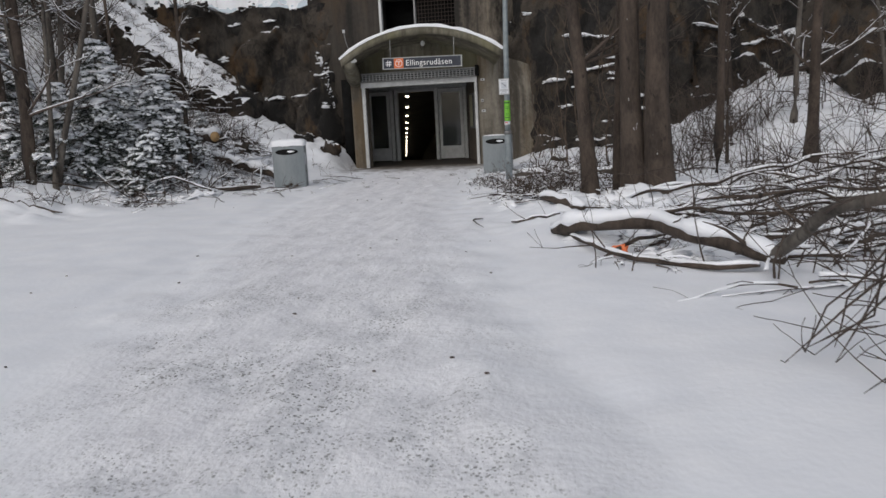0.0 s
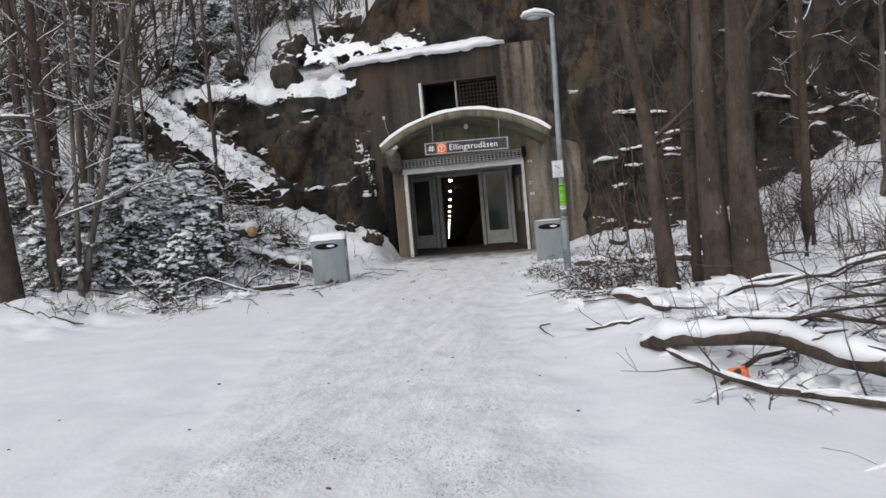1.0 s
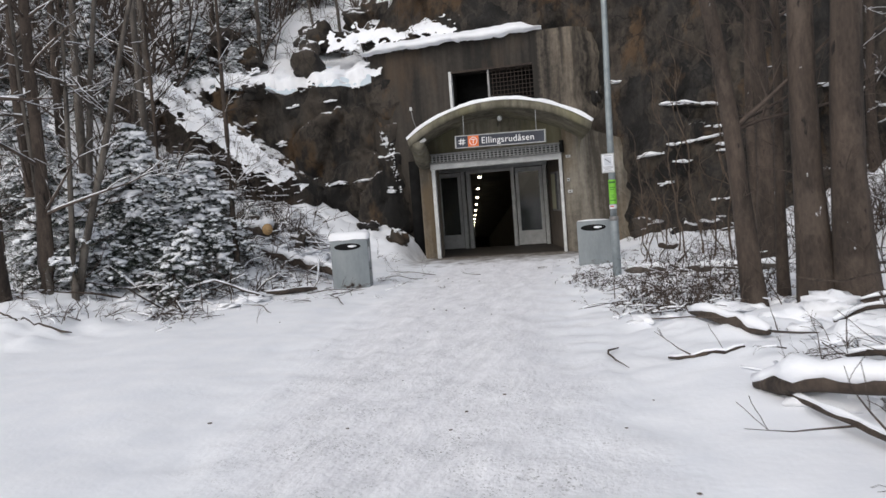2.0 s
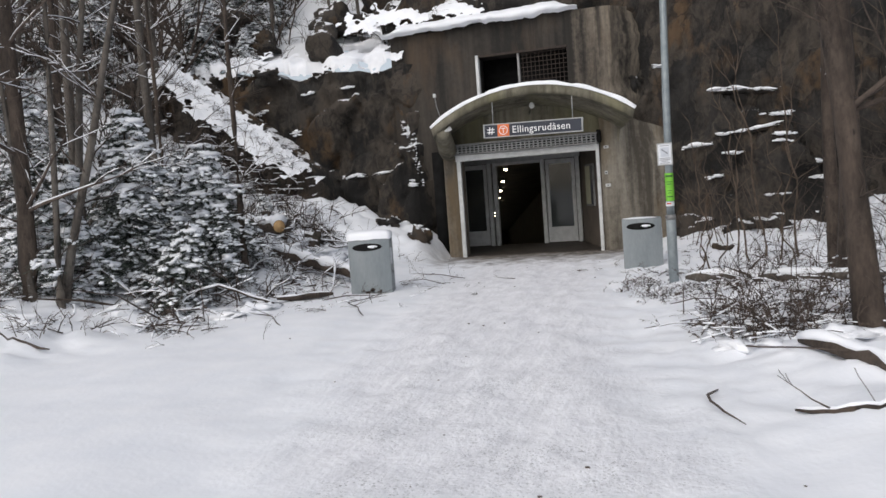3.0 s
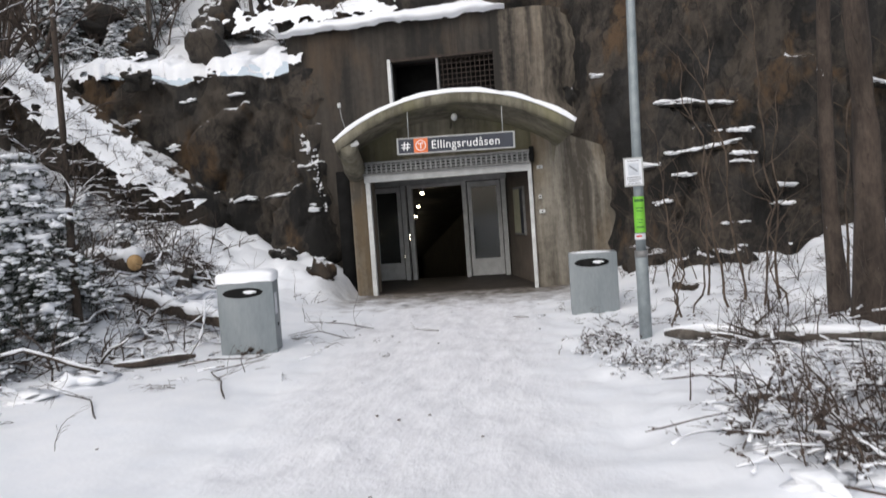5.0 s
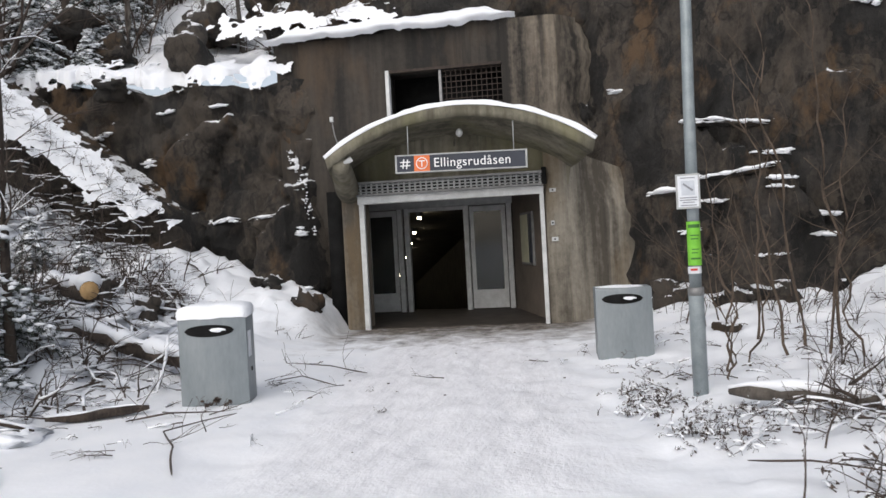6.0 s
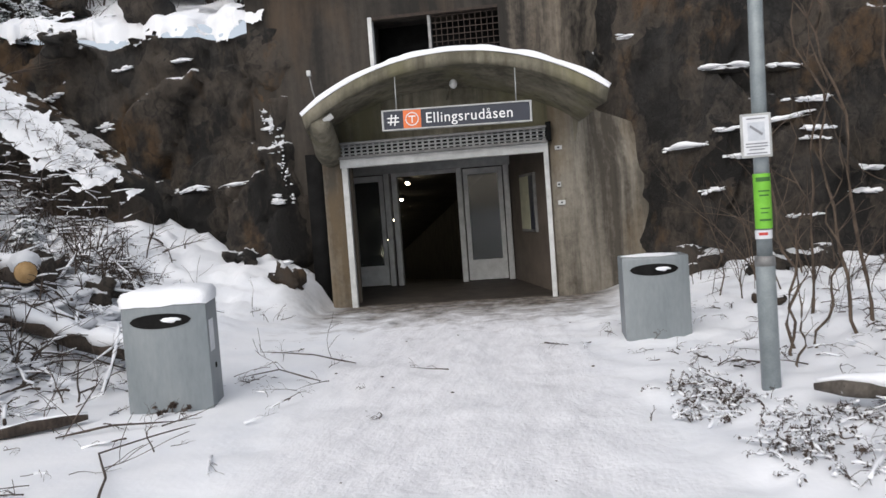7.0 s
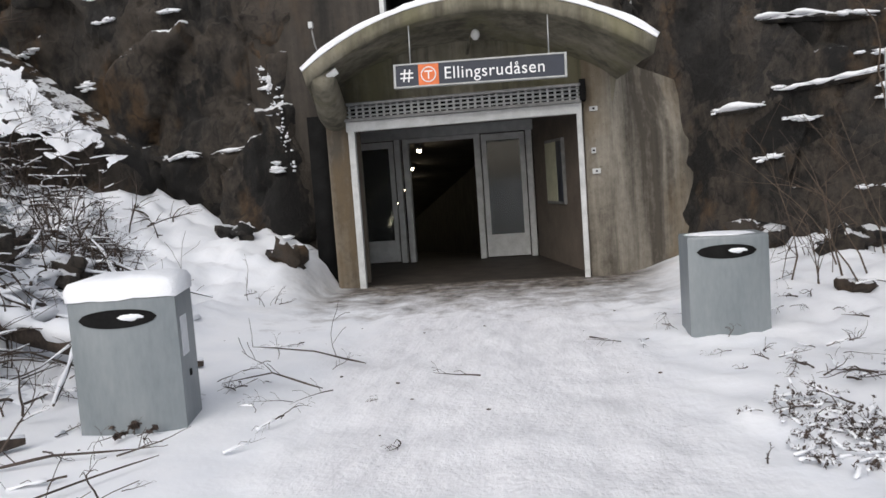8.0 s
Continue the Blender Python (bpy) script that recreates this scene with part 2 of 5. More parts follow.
RED = plain("red_ink", (0.45, 0.04, 0.03), (0.55, 0.06, 0.05), 9, 0.6, 0, 0.02, 0.001)
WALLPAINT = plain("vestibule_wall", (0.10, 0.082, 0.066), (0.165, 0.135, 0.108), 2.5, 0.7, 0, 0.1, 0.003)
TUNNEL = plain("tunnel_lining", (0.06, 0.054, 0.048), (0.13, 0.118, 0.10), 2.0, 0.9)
PLASTIC_ORANGE = plain("orange_plastic", (0.75, 0.16, 0.05), (0.85, 0.26, 0.10), 20, 0.5)
STAIN = plain("rusty_iron", (0.016, 0.011, 0.009), (0.042, 0.028, 0.020), 12, 0.8)


def glass_material():
    n = Nodes("door_glass", 0.05)
    n.b.inputs["Transmission Weight"].default_value = 0.72
    n.b.inputs["IOR"].default_value = 1.45
    n.b.inputs["Specular IOR Level"].default_value = 0.1
    # The grey diffuse base paints in the pale reflection of the snow outside.
    return n.color(n.ramp(n.noise(3.0, 4), 0.3, 0.7, (0.11, 0.125, 0.125), (0.21, 0.23, 0.23)))


GLASS = glass_material()


def lamp_material(name, colour, strength):
    n = Nodes(name, 0.5)
    n.b.inputs["Emission Color"].default_value = (*colour, 1)
    n.b.inputs["Emission Strength"].default_value = strength
    return n.color(colour)


TUBE = lamp_material("lit_tube", (1.0, 0.86, 0.62), 16.0)


# ---- mesh building ----
class Build:
    """Collects faces of one mesh."""

    def __init__(self):
        self.v, self.f = [], []

    def tube(self, pts, radii, sides=6, cap=True, flat=1.0):
        pts = [Vector(p) for p in pts]
        base = len(self.v)
        n = len(pts)
        for i, p in enumerate(pts):
            d = (pts[min(i + 1, n - 1)] - pts[max(i - 1, 0)]).normalized()
            side = d.cross(Vector((0, 0, 1)))
            if side.length < 0.05:
                side = d.cross(Vector((1, 0, 0)))
            side.normalize()
            top = side.cross(d)
            for k in range(sides):
                a = 2 * math.pi * k / sides
                self.v.append(p + radii[i] * (math.cos(a) * side + flat * math.sin(a) * top))
        for i in range(n - 1):
            for k in range(sides):
                a, b = base + i * sides + k, base + i * sides + (k + 1) % sides
                self.f.append((a, b, b + sides, a + sides))
        if cap:
            self.f.append(tuple(base + k for k in reversed(range(sides))))
            self.f.append(tuple(base + (n - 1) * sides + k for k in range(sides)))
        return self

    def box(self, x0, y0, z0, x1, y1, z1, m=None):
        base = len(self.v)
        c = [Vector((x, y, z)) for x in (x0, x1) for y in (y0, y1) for z in (z0, z1)]
        self.v += [m @ p for p in c] if m else c
        for q in ((0, 1, 3, 2), (4, 6, 7, 5), (0, 4, 5, 1), (2, 3, 7, 6), (0, 2, 6, 4), (1, 5, 7, 3)):
            self.f.append(tuple(base + k for k in q))
        return self

    def prism(self, outline, m0, m1):
        """A closed outline carried from one pose to another."""
        base, n = len(self.v), len(outline)
        self.v += [m0 @ Vector(p) for p in outline] + [m1 @ Vector(p) for p in outline]
        for k in range(n):
            self.f.append((base + k, base + (k + 1) % n, base + n + (k + 1) % n, base + n + k))
        self.f.append(tuple(base + k for k in reversed(range(n))))
        self.f.append(tuple(base + n + k for k in range(n)))
        return self

    def quad(self, a, b, c, d):
        base = len(self.v)
        self.v += [Vector(p) for p in (a, b, c, d)]
        self.f.append((base, base + 1, base + 2, base + 3))
        return self

    def lump(self, c, sx, sy, sz, seed=0, n=7, rough=0.25):
        """A rounded uneven lump, resting about its middle."""
        base = len(self.v)
        rings, cols = max(3, n // 2 + 1), n
        for i in range(rings + 1):
            th = math.pi * i / rings
            for k in range(cols):
                ph = 2 * math.pi * k / cols
                d = Vector((math.sin(th) * math.cos(ph), math.sin(th) * math.sin(ph), math.cos(th)))
                r = 1 + rough * noise.noise(d * 1.7 + Vector((seed * 3.1, seed * 1.7, seed)))
                self.v.append(Vector(c) + Vector((d.x * sx, d.y * sy, d.z * sz)) * r)
        for i in range(rings):
            for k in range(cols):
                a, b = base + i * cols + k, base + i * cols + (k + 1) % cols
                self.f.append((a, a + cols, b + cols, b))
        return self

    def mesh(self, name, material, smooth=True, clean=False):
        me = bpy.data.meshes.new(name)
        me.from_pydata([tuple(p) for p in self.v], [], self.f)
        if clean:
            bm = bmesh.new()
            bm.from_mesh(me)
            bmesh.ops.recalc_face_normals(bm, faces=bm.faces)
            bm.to_mesh(me)
            bm.free()
        me.materials.append(material)
        me.polygons.foreach_set("use_smooth", [smooth] * len(me.polygons))
        return me


def thing(name, label, category, group="", kind="", at=None):
    ob = new(name)
    ob.empty_display_size = 0.2
    if at is not None:
        ob.matrix_world = at
    return tagged(ob, label, category, group, kind)


def part(name, b, material, parent, label="", smooth=True, bevel=0.0):
    ob = new(name, b.mesh(name, material, smooth, True))
    ob.parent = parent
    if bevel:
        mod = ob.modifiers.new("bevel", "BEVEL")
        mod.width, mod.segments, mod.limit_method = bevel, 2, "ANGLE"
    return tagged(ob, label)


def ss(a, b, x):
    t = min(1.0, max(0.0, (x - a) / (b - a)))
    return t * t * (3 - 2 * t)


def fbm(x, y, z=0.0, octaves=4):
    return noise.fractal(Vector((x, y, z)), 1.0, 2.0, octaves)


# ---- ground and hill ----
def hill(x, y):
    """Height of the slope above the rock wall."""
    left = 4.75 + 0.08 * max(0, -9 - x)
    right = 8.6
    k = ss(-3.6, 0.5, x)
    z = left * (1 - k) + right * k + (y - 23.2) * (0.62 - 0.2 * k)
    return z + 0.35 * fbm(x * 0.45, y * 0.45, 3) + 0.12 * fbm(x * 1.7, y * 1.7, 5)


def way_centre(y):
    return 4.6 - 0.36 * y + 0.0075 * y * y if y < 24 else 0.28


def ground(x, y):
    z = 0.0
    off = abs(x - way_centre(y))
    side = ss(1.3, 2.4, off)
    z += 0.035 * side + 0.03 * side * fbm(x * 0.7, y * 0.7, 1, 3)
    trod = (1 - side) * ss(-3, 0, y)
    z += trod * (0.035 * fbm(x * 1.9 + 0.3 * y, y * 0.28, 6, 3) + 0.022 * fbm(x * 3.1, y * 2.2, 2, 3))
    if trod > 0.01 and 0 < y < 23:
        near = noise.voronoi(Vector((x * 2.6 + 0.4 * y, y * 1.7, 0.0)))[0][0]
        z -= trod * 0.020 * (1 - ss(0.12, 0.45, near))
    z += 0.42 * ss(-2.9, -5.2, x) * ss(8.5, 12.5, y)
    z += 0.30 * ss(-1.6, -3.2, x) * ss(17.5, 22.4, y) + 0.38 * ss(-1.85, -2.5, x) * ss(20.2, 22.3, y)
    z += 0.035 * math.exp(-((x - 5.75 + 0.37 * y) / 0.22) ** 2) * ss(2.0, 3.4, y) * ss(7.5, 5.5, y)
    ramp = (min(0.16 * max(0.0, -x - 2.8), 0.7) + min(0.6 * max(0.0, -x - 6.4), 3.4)) * ss(16.5, 22.4, y)
    z += ramp
    z += 0.55 * math.exp(-(((x + 4.4) / 1.4) ** 2 + ((y - 18.0) / 1.7) ** 2))
    rough = ss(1.0, 1.7, x - way_centre(y)) * ss(8.5, 10.5, y) * ss(21.0, 19.0, y)
    z += rough * (0.04 * fbm(x * 1.7, y * 1.7, 31, 4) + 0.03 * fbm(x * 5.5, y * 5.5, 32, 4))
    heap = ss(-2.1, -3.0, x) * ss(14.0, 16.5, y)
    z += heap * (0.16 * fbm(x * 1.5, y * 1.5, 21, 4) + 0.14 * abs(fbm(x * 3.4, y * 3.4, 22, 3)))
    bank = min(0.62 * max(0.0, x - 6.2 + 0.9 * fbm(x * 0.5, y * 0.5, 15, 4)), 1.75 + 0.05 * max(0.0, x - 9.0) + 0.35 * fbm(x * 0.7, y * 0.7, 16, 4)) * ss(12.5, 20.5, y)
    z += bank + 0.30 * ss(2.3, 3.6, x) * ss(17.5, 21.5, y) + 0.07 * ss(3.2, 4.6, x) * ss(8.0, 10.0, y)
    wild = max(0.8 * ss(3.0, 3.8, x) * ss(16.5, 18.5, y), ss(-2.5, -4.0, x) * ss(9.0, 12.0, y), ss(3.2, 4.6, x) * ss(8.8, 10.5, y))
    z += wild * (0.13 * fbm(x * 1.1, y * 1.1, 7, 4) + 0.07 * fbm(x * 3.3, y * 3.3, 9, 4))
    if abs(x + 0.02) < 2.6 and y > 20.5:
        k = (ss(2.6, 1.8, x) if x > 0 else ss(2.2, 1.9, -x)) * ss(20.5, 22.0, y)
        z = z * (1 - k) - 0.01 * k
    if y > 22.95:
        k = ss(22.95, 23.3, y)
        z = z * (1 - k) - 0.35 * k
        if -25 < x < 6:
            z -= 0.13 * min(y - 22.95, 66)
    return z


def axis(stops):
    out = []
    for a, b, step in stops:
        n = max(1, round((b - a) / step))
        out += [a + (b - a) * i / n for i in range(n)]
    return out + [stops[-1][1]]


def sheet(name, xs, ys, height, material):
    nx = len(xs)
    v = [(x, y, height(x, y)) for y in ys for x in xs]
    f = [(j * nx + i, j * nx + i + 1, (j + 1) * nx + i + 1, (j + 1) * nx + i) for j in range(len(ys) - 1) for i in range(nx - 1)]
    me = bpy.data.meshes.new(name)
    me.from_pydata(v, [], f)
    me.materials.append(material)
    me.polygons.foreach_set("use_smooth", [True] * len(f))
    return new(name, me)


tagged(sheet("ground", axis([(-600, -60, 60), (-60, -14, 2), (-14, -5, 0.25), (-5, 8, 0.085), (8, 16, 0.3), (16, 60, 2), (60, 600, 60)]),
             axis([(-600, -40, 60), (-40, 0, 2.5), (0, 16, 0.085), (16, 24.8, 0.11), (24.8, 60, 5), (60, 600, 60)]), ground, GROUND),
       "snow-covered ground with a trodden gritty footpath", "ground", kind="structure")
tagged(sheet("hillside", axis([(-90, -18, 3), (-18, 8, 0.28), (8, 90, 3)]), axis([(24.0, 36, 0.28), (36, 120, 4)]), hill, HILL),
       "snowy wooded slope with bare rock patches", "hillside", kind="structure")

# ---- rock wall ----
PLAN = [(-10.5, 23.4), (-9.0, 23.15), (-6.0, 22.95), (-3.3, 22.9), (-2.2, 23.0), (-2.0, 23.2), (1.9, 23.2), (2.1, 23.02), (3.05, 22.98), (4.0, 22.55), (5.0, 22.0), (6.6, 21.6), (9.0, 21.7), (13.0, 21.0), (24.0, 19.0), (60.0, 12.0)]


def along(x):
    for (xa, ya), (xb, yb) in zip(PLAN, PLAN[1:]):
        if x <= xb:
            return ya + (yb - ya) * (x - xa) / (xb - xa)
    return PLAN[-1][1]


def crag(x, z, seed, blocky=0.26):
    """Jointed rock: slabs set back by different depths and tilted their own way, split by open joints."""
    bend = 0.30 * fbm(x * 0.6, z * 0.6, seed + 7, 3)
    u = Vector((x * 0.62 + 0.16 * z + bend, z * 0.46 - 0.10 * x + bend, seed * 0.37))
    out = 0.0
    for size, depth in ((1.0, 1.0), (2.7, 0.38)):
        far, spots = noise.voronoi(u * size)
        h = noise.cell_vector(spots[0] * 9.7)
        d = u * size - spots[0]
        out += depth * (blocky * 1.5 * (h.x - 0.5) + 0.85 * d.x * (h.y - 0.5) + 0.70 * d.y * (h.z - 0.38))
        out -= depth * 0.07 * (1 - ss(0.0, 0.05, far[1] - far[0]))
    return out + 0.12 * fbm(x * 0.9, z * 0.9, seed) + 0.05 * fbm(x * 3.2, z * 3.2, seed + 3) + 0.025 * fbm(x * 9, z * 9, seed + 4, 2)


def wall_mesh(name, x0, x1, low, top, material, label, seed, depth=0.9, step=0.11, lean=0.06, rough=1.0):
    nx = max(2, round((x1 - x0) / step))
    xs = [x0 + (x1 - x0) * i / nx for i in range(nx + 1)]
    rows = 70 if step < 0.2 else 26
    v, f = [], []
    for x in xs:
        zt = top(x)
        for j in range(rows + 1):
            z = low + (zt - low) * j / rows
            y = along(x) - rough * crag(x, z, seed) + lean * z + 0.55 * ss(-2.9, -2.32, x) * ss(2.9, 2.12, x)
            v.append((x + 0.05 * rough * fbm(z * 2, x * 2, seed), y, z))
        v.append((x, along(x) + lean * zt + depth, zt + 0.06))
    n = rows + 2
    for i in range(nx):
        for j in range(n - 1):
            a = i * n + j
            f.append((a, a + n, a + n + 1, a + 1))
    me = bpy.data.meshes.new(name)
    me.from_pydata(v, [], f)
    me.materials.append(material)
    me.polygons.foreach_set("use_smooth", [True] * len(f))
    return tagged(new(name, me), label, "rock wall", kind="structure")


wall_mesh("wall_west", -11.5, -2.32, -0.3, lambda x: 4.72 + 0.14 * fbm(x * 0.9, 0, 2) + 0.35 * ss(-5.8, -7.5, x), ROCK,
          "dark brown blasted rock face with snowy ledges", 11, 0.9, 0.085)
wall_mesh("wall_east", 2.12, 14.0, -0.4, lambda x: 9.6, ROCK, "dark brown blasted rock face with thin snowy ledges", 23, 1.2, 0.09)
wall_mesh("wall_far_east", 13.9, 60.0, -0.5, lambda x: 9.6, ROCK, "distant dark rock face", 31, 1.2, 0.6)

def band(x):
    """Height of the snowy ledge that climbs the rock face to the west."""
    return min(5.0, max(1.2, 2.05 + 0.78 * (-5.25 - x)))


b = Build()
cols, rows = 66, 26
for i in range(cols + 1):
    x = -10.6 + 5.9 * i / cols
    zt = band(x) + 0.10 * fbm(x * 1.5, 0, 12) - 1.2 * ss(-5.3, -4.7, x)
    for j in range(rows + 1):
        k = j / rows
        z = -0.2 + (zt + 0.2) * k
        y = 21.75 + 0.45 * k + 0.9 * ss(-5.6, -4.7, x) - 0.9 * crag(x, z, 61)
        b.v.append(Vector((x, y, z)))
    b.v.append(Vector((x, 23.3, zt + 0.30)))
for i in range(cols):
    for j in range(rows + 1):
        a = i * (rows + 2) + j
        b.f.append((a, a + rows + 2, a + rows + 3, a + 1))
tagged(new("outcrop", b.mesh("outcrop", ROCK, True)), "dark rock outcrop with a climbing snowy ledge", "rock wall", kind="structure")

# ---- concrete headwall with its barred opening ----
head = thing("wall_north", "stained dark concrete headwall over the tunnel mouth", "wall", kind="structure")


def slab_piece(x0, x1, z0, z1, y0=23.2, y1=24.1, n=0.14, seed=5, amount=0.035, recede=0.0):
    b = Build()
    nx, nz = max(1, round((x1 - x0) / n)), max(1, round((z1 - z0) / n))
    base = 0
    for j in range(nz + 1):
        for i in range(nx + 1):
            x, z = x0 + (x1 - x0) * i / nx, z0 + (z1 - z0) * j / nz
            b.v.append(Vector((x, y0 - amount * fbm(x * 1.1, z * 0.6, seed) - 0.01 * fbm(x * 6, z * 6, seed) + recede * ss(x1 - 1.0, x1, x + 0.25 * fbm(z * 1.4, 3, seed)), z)))
    for j in range(nz):
        for i in range(nx):
            a = j * (nx + 1) + i
            b.f.append((a, a + 1, a + nx + 2, a + nx + 1))
    b.box(x0, y0 + 0.06 + recede, z0, x1, y1, z1)
    return b


WX0, WX1, WZ0, WZ1 = -1.22, 0.95, 3.75, 4.73
for x0, x1, z0, z1, m in ((-3.35, -2.2, -0.3, 5.42, CONCRETE_DARK), (-2.2, WX0, 2.6, 5.45, CONCRETE_DARK), (WX0, WX1, WZ1, 5.5, CONCRETE_DARK),
                          (WX1, 2.9, 2.6, 5.5, CONCRETE_STREAK), (WX0, WX1, 2.6, WZ0, CONCRETE_DARK)):
    part("panel", slab_piece(x0, x1, z0, z1, recede=0.7 if x1 > 2 else 0.0), m, head)
up = thing("wall_upper", "dark rock above the concrete headwall", "rock wall", kind="structure")
b = Build()
nx, nz = 60, 34
for j in range(nz + 1):
    for i in range(nx + 1):
        x = -3.6 + 7.6 * i / nx
        low = 5.3
        z = low + (9.6 - low) * (j / nz) * (0.12 + 0.88 * ss(-4.2, -0.2, x))
        b.v.append(Vector((x, 23.75 + 0.10 * (z - low) - 1.1 * crag(x, z, 41), z)))
for j in range(nz):
    for i in range(nx):
        a = j * (nx + 1) + i
        b.f.append((a, a + 1, a + nx + 2, a + nx + 1))
part("rock_face", b, ROCK, up)

window = thing("window_1", "dark barred ventilation opening with a rusty grating", "window", kind="structure")
# Black sheet behind the bars: the opening's inner shade is put into its colour.
part("shade_backing", Build().box(WX0 - 0.1, 24.0, WZ0 - 0.1, WX1 + 0.1, 24.06, WZ1 + 0.1), BLACK, window)
part("window_frame", Build().box(WX0, 23.14, WZ0, WX0 + 0.07, 23.3, WZ1), WHITE, window, "pale weathered frame post", False, 0.006)
part("window_frame", Build().box(-0.22, 23.2, WZ0, -0.17, 23.3, WZ1), GRILLE, window, "", False, 0.004)
part("window_frame", Build().box(WX0, 23.16, WZ1 - 0.05, WX1, 23.28, WZ1), STAIN, window, "", False, 0.004)
for i in range(11):
    x = -0.10 + 0.095 * i
    part("bar", Build().box(x, 23.26, WZ0, x + 0.014, 23.275, WZ1 - 0.05), STAIN, window, "", False)
for i in range(9):
    z = WZ0 + 0.06 + 0.105 * i
    part("bar", Build().box(-0.16, 23.245, z, WX1, 23.258, z + 0.014), STAIN, window, "", False)

# ---- portal: skewed vault, jambs and tympanum ----
SKEW = -0.24
portal = thing("tunnel_portal", "weathered concrete tunnel portal with an arched canopy", "tunnel portal")


def arc(cx, half, rise, base, n=28):
    r = (half * half + rise * rise) / (2 * rise)
    a0 = math.asin(half / r)
    return [(cx + r * math.sin(-a0 + 2 * a0 * i / n), base + rise - r + r * math.cos(-a0 + 2 * a0 * i / n)) for i in range(n + 1)]


ROWS_Y = (21.08, 21.12, 21.5, 22.0, 22.5, 23.35)
b = Build()
outer, inner = arc(0.33, 2.15, 0.70, 2.93), arc(0.33, 2.11, 0.70, 2.74)
ring = len(outer) * 2
for y in ROWS_Y:
    dx = SKEW * (y - 21.08)
    inset = 0.0 if y > 21.1 else 0.015
    for x, z in outer:
        b.v.append(Vector((x + dx, y + 0.012 * fbm(x * 4, z * 4, 1), z - inset - 0.012 * abs(fbm(x * 5, y * 5, 2)))))
    for x, z in reversed(inner):
        drop = 0.10 * ss(21.3, 22.4, y)
        b.v.append(Vector((x + dx, y, z + inset - drop)))
for j in range(len(ROWS_Y) - 1):
    for k in range(ring):
        a, c = j * ring + k, j * ring + (k + 1) % ring
        b.f.append((a, c, c + ring, a + ring))
b.f.append(tuple(reversed(range(ring))))
canopy = part("canopy", b, VAULT, portal, "arched concrete canopy with mossy underside")
part("haunch", Build().tube([(-1.58, 21.14, 2.86), (-1.62, 21.3, 2.80), (-1.70, 21.7, 2.68), (-1.80, 22.2, 2.52), (-1.84, 22.6, 2.44), (-1.86, 23.2, 2.40)], [0.14, 0.17, 0.19, 0.21, 0.22, 0.22], 14), VAULT, portal, "rounded mossy haunch under the canopy")
b = Build()
pts = [(x + SKEW * 1.4, z - 0.03) for x, z in arc(0.33, 2.11, 0.70, 2.70)]
out = [(-1.98, 2.36), (2.05, 2.36)] + [(x, z) for x, z in reversed(pts)]
b.prism([(x, 0, z) for x, z in out], pose(0, 22.46, 0), pose(-0.1, 22.9, 0))
part("tympanum", b, VAULT, portal, "", False)
part("jamb", Build().prism([(-1.98, 22.42, 0), (-1.64, 22.42, 0), (-1.70, 23.3, 0), (-2.02, 23.3, 0)], pose(0, 0, -0.2), pose(0, 0, 2.5)), CONCRETE, portal, "", False, 0.02)
b = Build()
n = 12
prof = [(1.64, 22.42), (1.80, 22.40), (1.98, 22.42), (2.20, 22.62), (2.45, 22.80), (2.80, 22.98), (3.6, 23.3), (3.6, 23.6), (1.70, 23.6)]
for j in range(19):
    z = -0.2 + 3.2 * j / 18
    for x, y in prof:
        w = 0.0 if y > 23.3 else 0.025 * fbm(x * 3, z * 1.2, 8)
        cap = 3.0 - 0.55 * ss(2.1, 3.2, x) + 0.30 * ss(2.0, 2.4, x) * fbm(x * 4, 1, 3)
        b.v.append(Vector((x, y - w + 0.25 * ss(0.7, 1.0, j / 18) * ss(2.1, 2.6, x), -0.2 + (cap + 0.2) * j / 18)))
m = len(prof)
for j in range(18):
    for k in range(m):
        a, c = j * m + k, j * m + (k + 1) % m
        b.f.append((a, c, c + m, a + m))
part("jamb", b, CONCRETE, portal, "streaked concrete jamb running back to the rock")
# solid black box beside the west jamb, its colour standing for deep shade
part("shade_box", Build().box(-2.30, 22.58, -0.2, -1.985, 23.3, 2.5), BLACK, portal, "black box standing for shade beside the jamb")
b = Build()
for lane in range(6):
    o = arc(0.33, 2.16, 0.70, 2.935, 40)
    y = 21.06 + lane * 0.42
    if lane == 5:
        y = 23.2
    for i, (x, z) in enumerate(o):
        h = 0.06 + 0.035 * fbm(x * 2.3, y * 2, 6)
        h *= (0.55 if lane == 0 else 1.0) * (0.6 + 0.4 * ss(0, 3, min(i, 40 - i)))
        b.v.append(Vector((x + SKEW * (y - 21.06), y + 0.02 * fbm(x * 5, 0, 2), z + h)))
for lane in range(5):
    for i in range(40):
        a = lane * 41 + i
        b.f.append((a, a + 1, a + 42, a + 41))
k = len(b.v)
for i, (x, z) in enumerate(arc(0.33, 2.15, 0.70, 2.93, 40)):
    b.v.append(Vector((x, 21.075, z - 0.01)))
for i in range(40):
    b.f.append((i, k + i, k + i + 1, i + 1))
o = arc(0.33, 2.17, 0.70, 2.945, 40)
b.tube([(x, 21.11, z + 0.02 + 0.02 * fbm(x * 3, 1, 2)) for x, z in o], [0.038 * (0.9 + 0.5 * fbm(x * 2, 0, 5)) for x, z in o], 8)
snow_cap = part("snow", b, SNOW, canopy, "thick white snow layer")

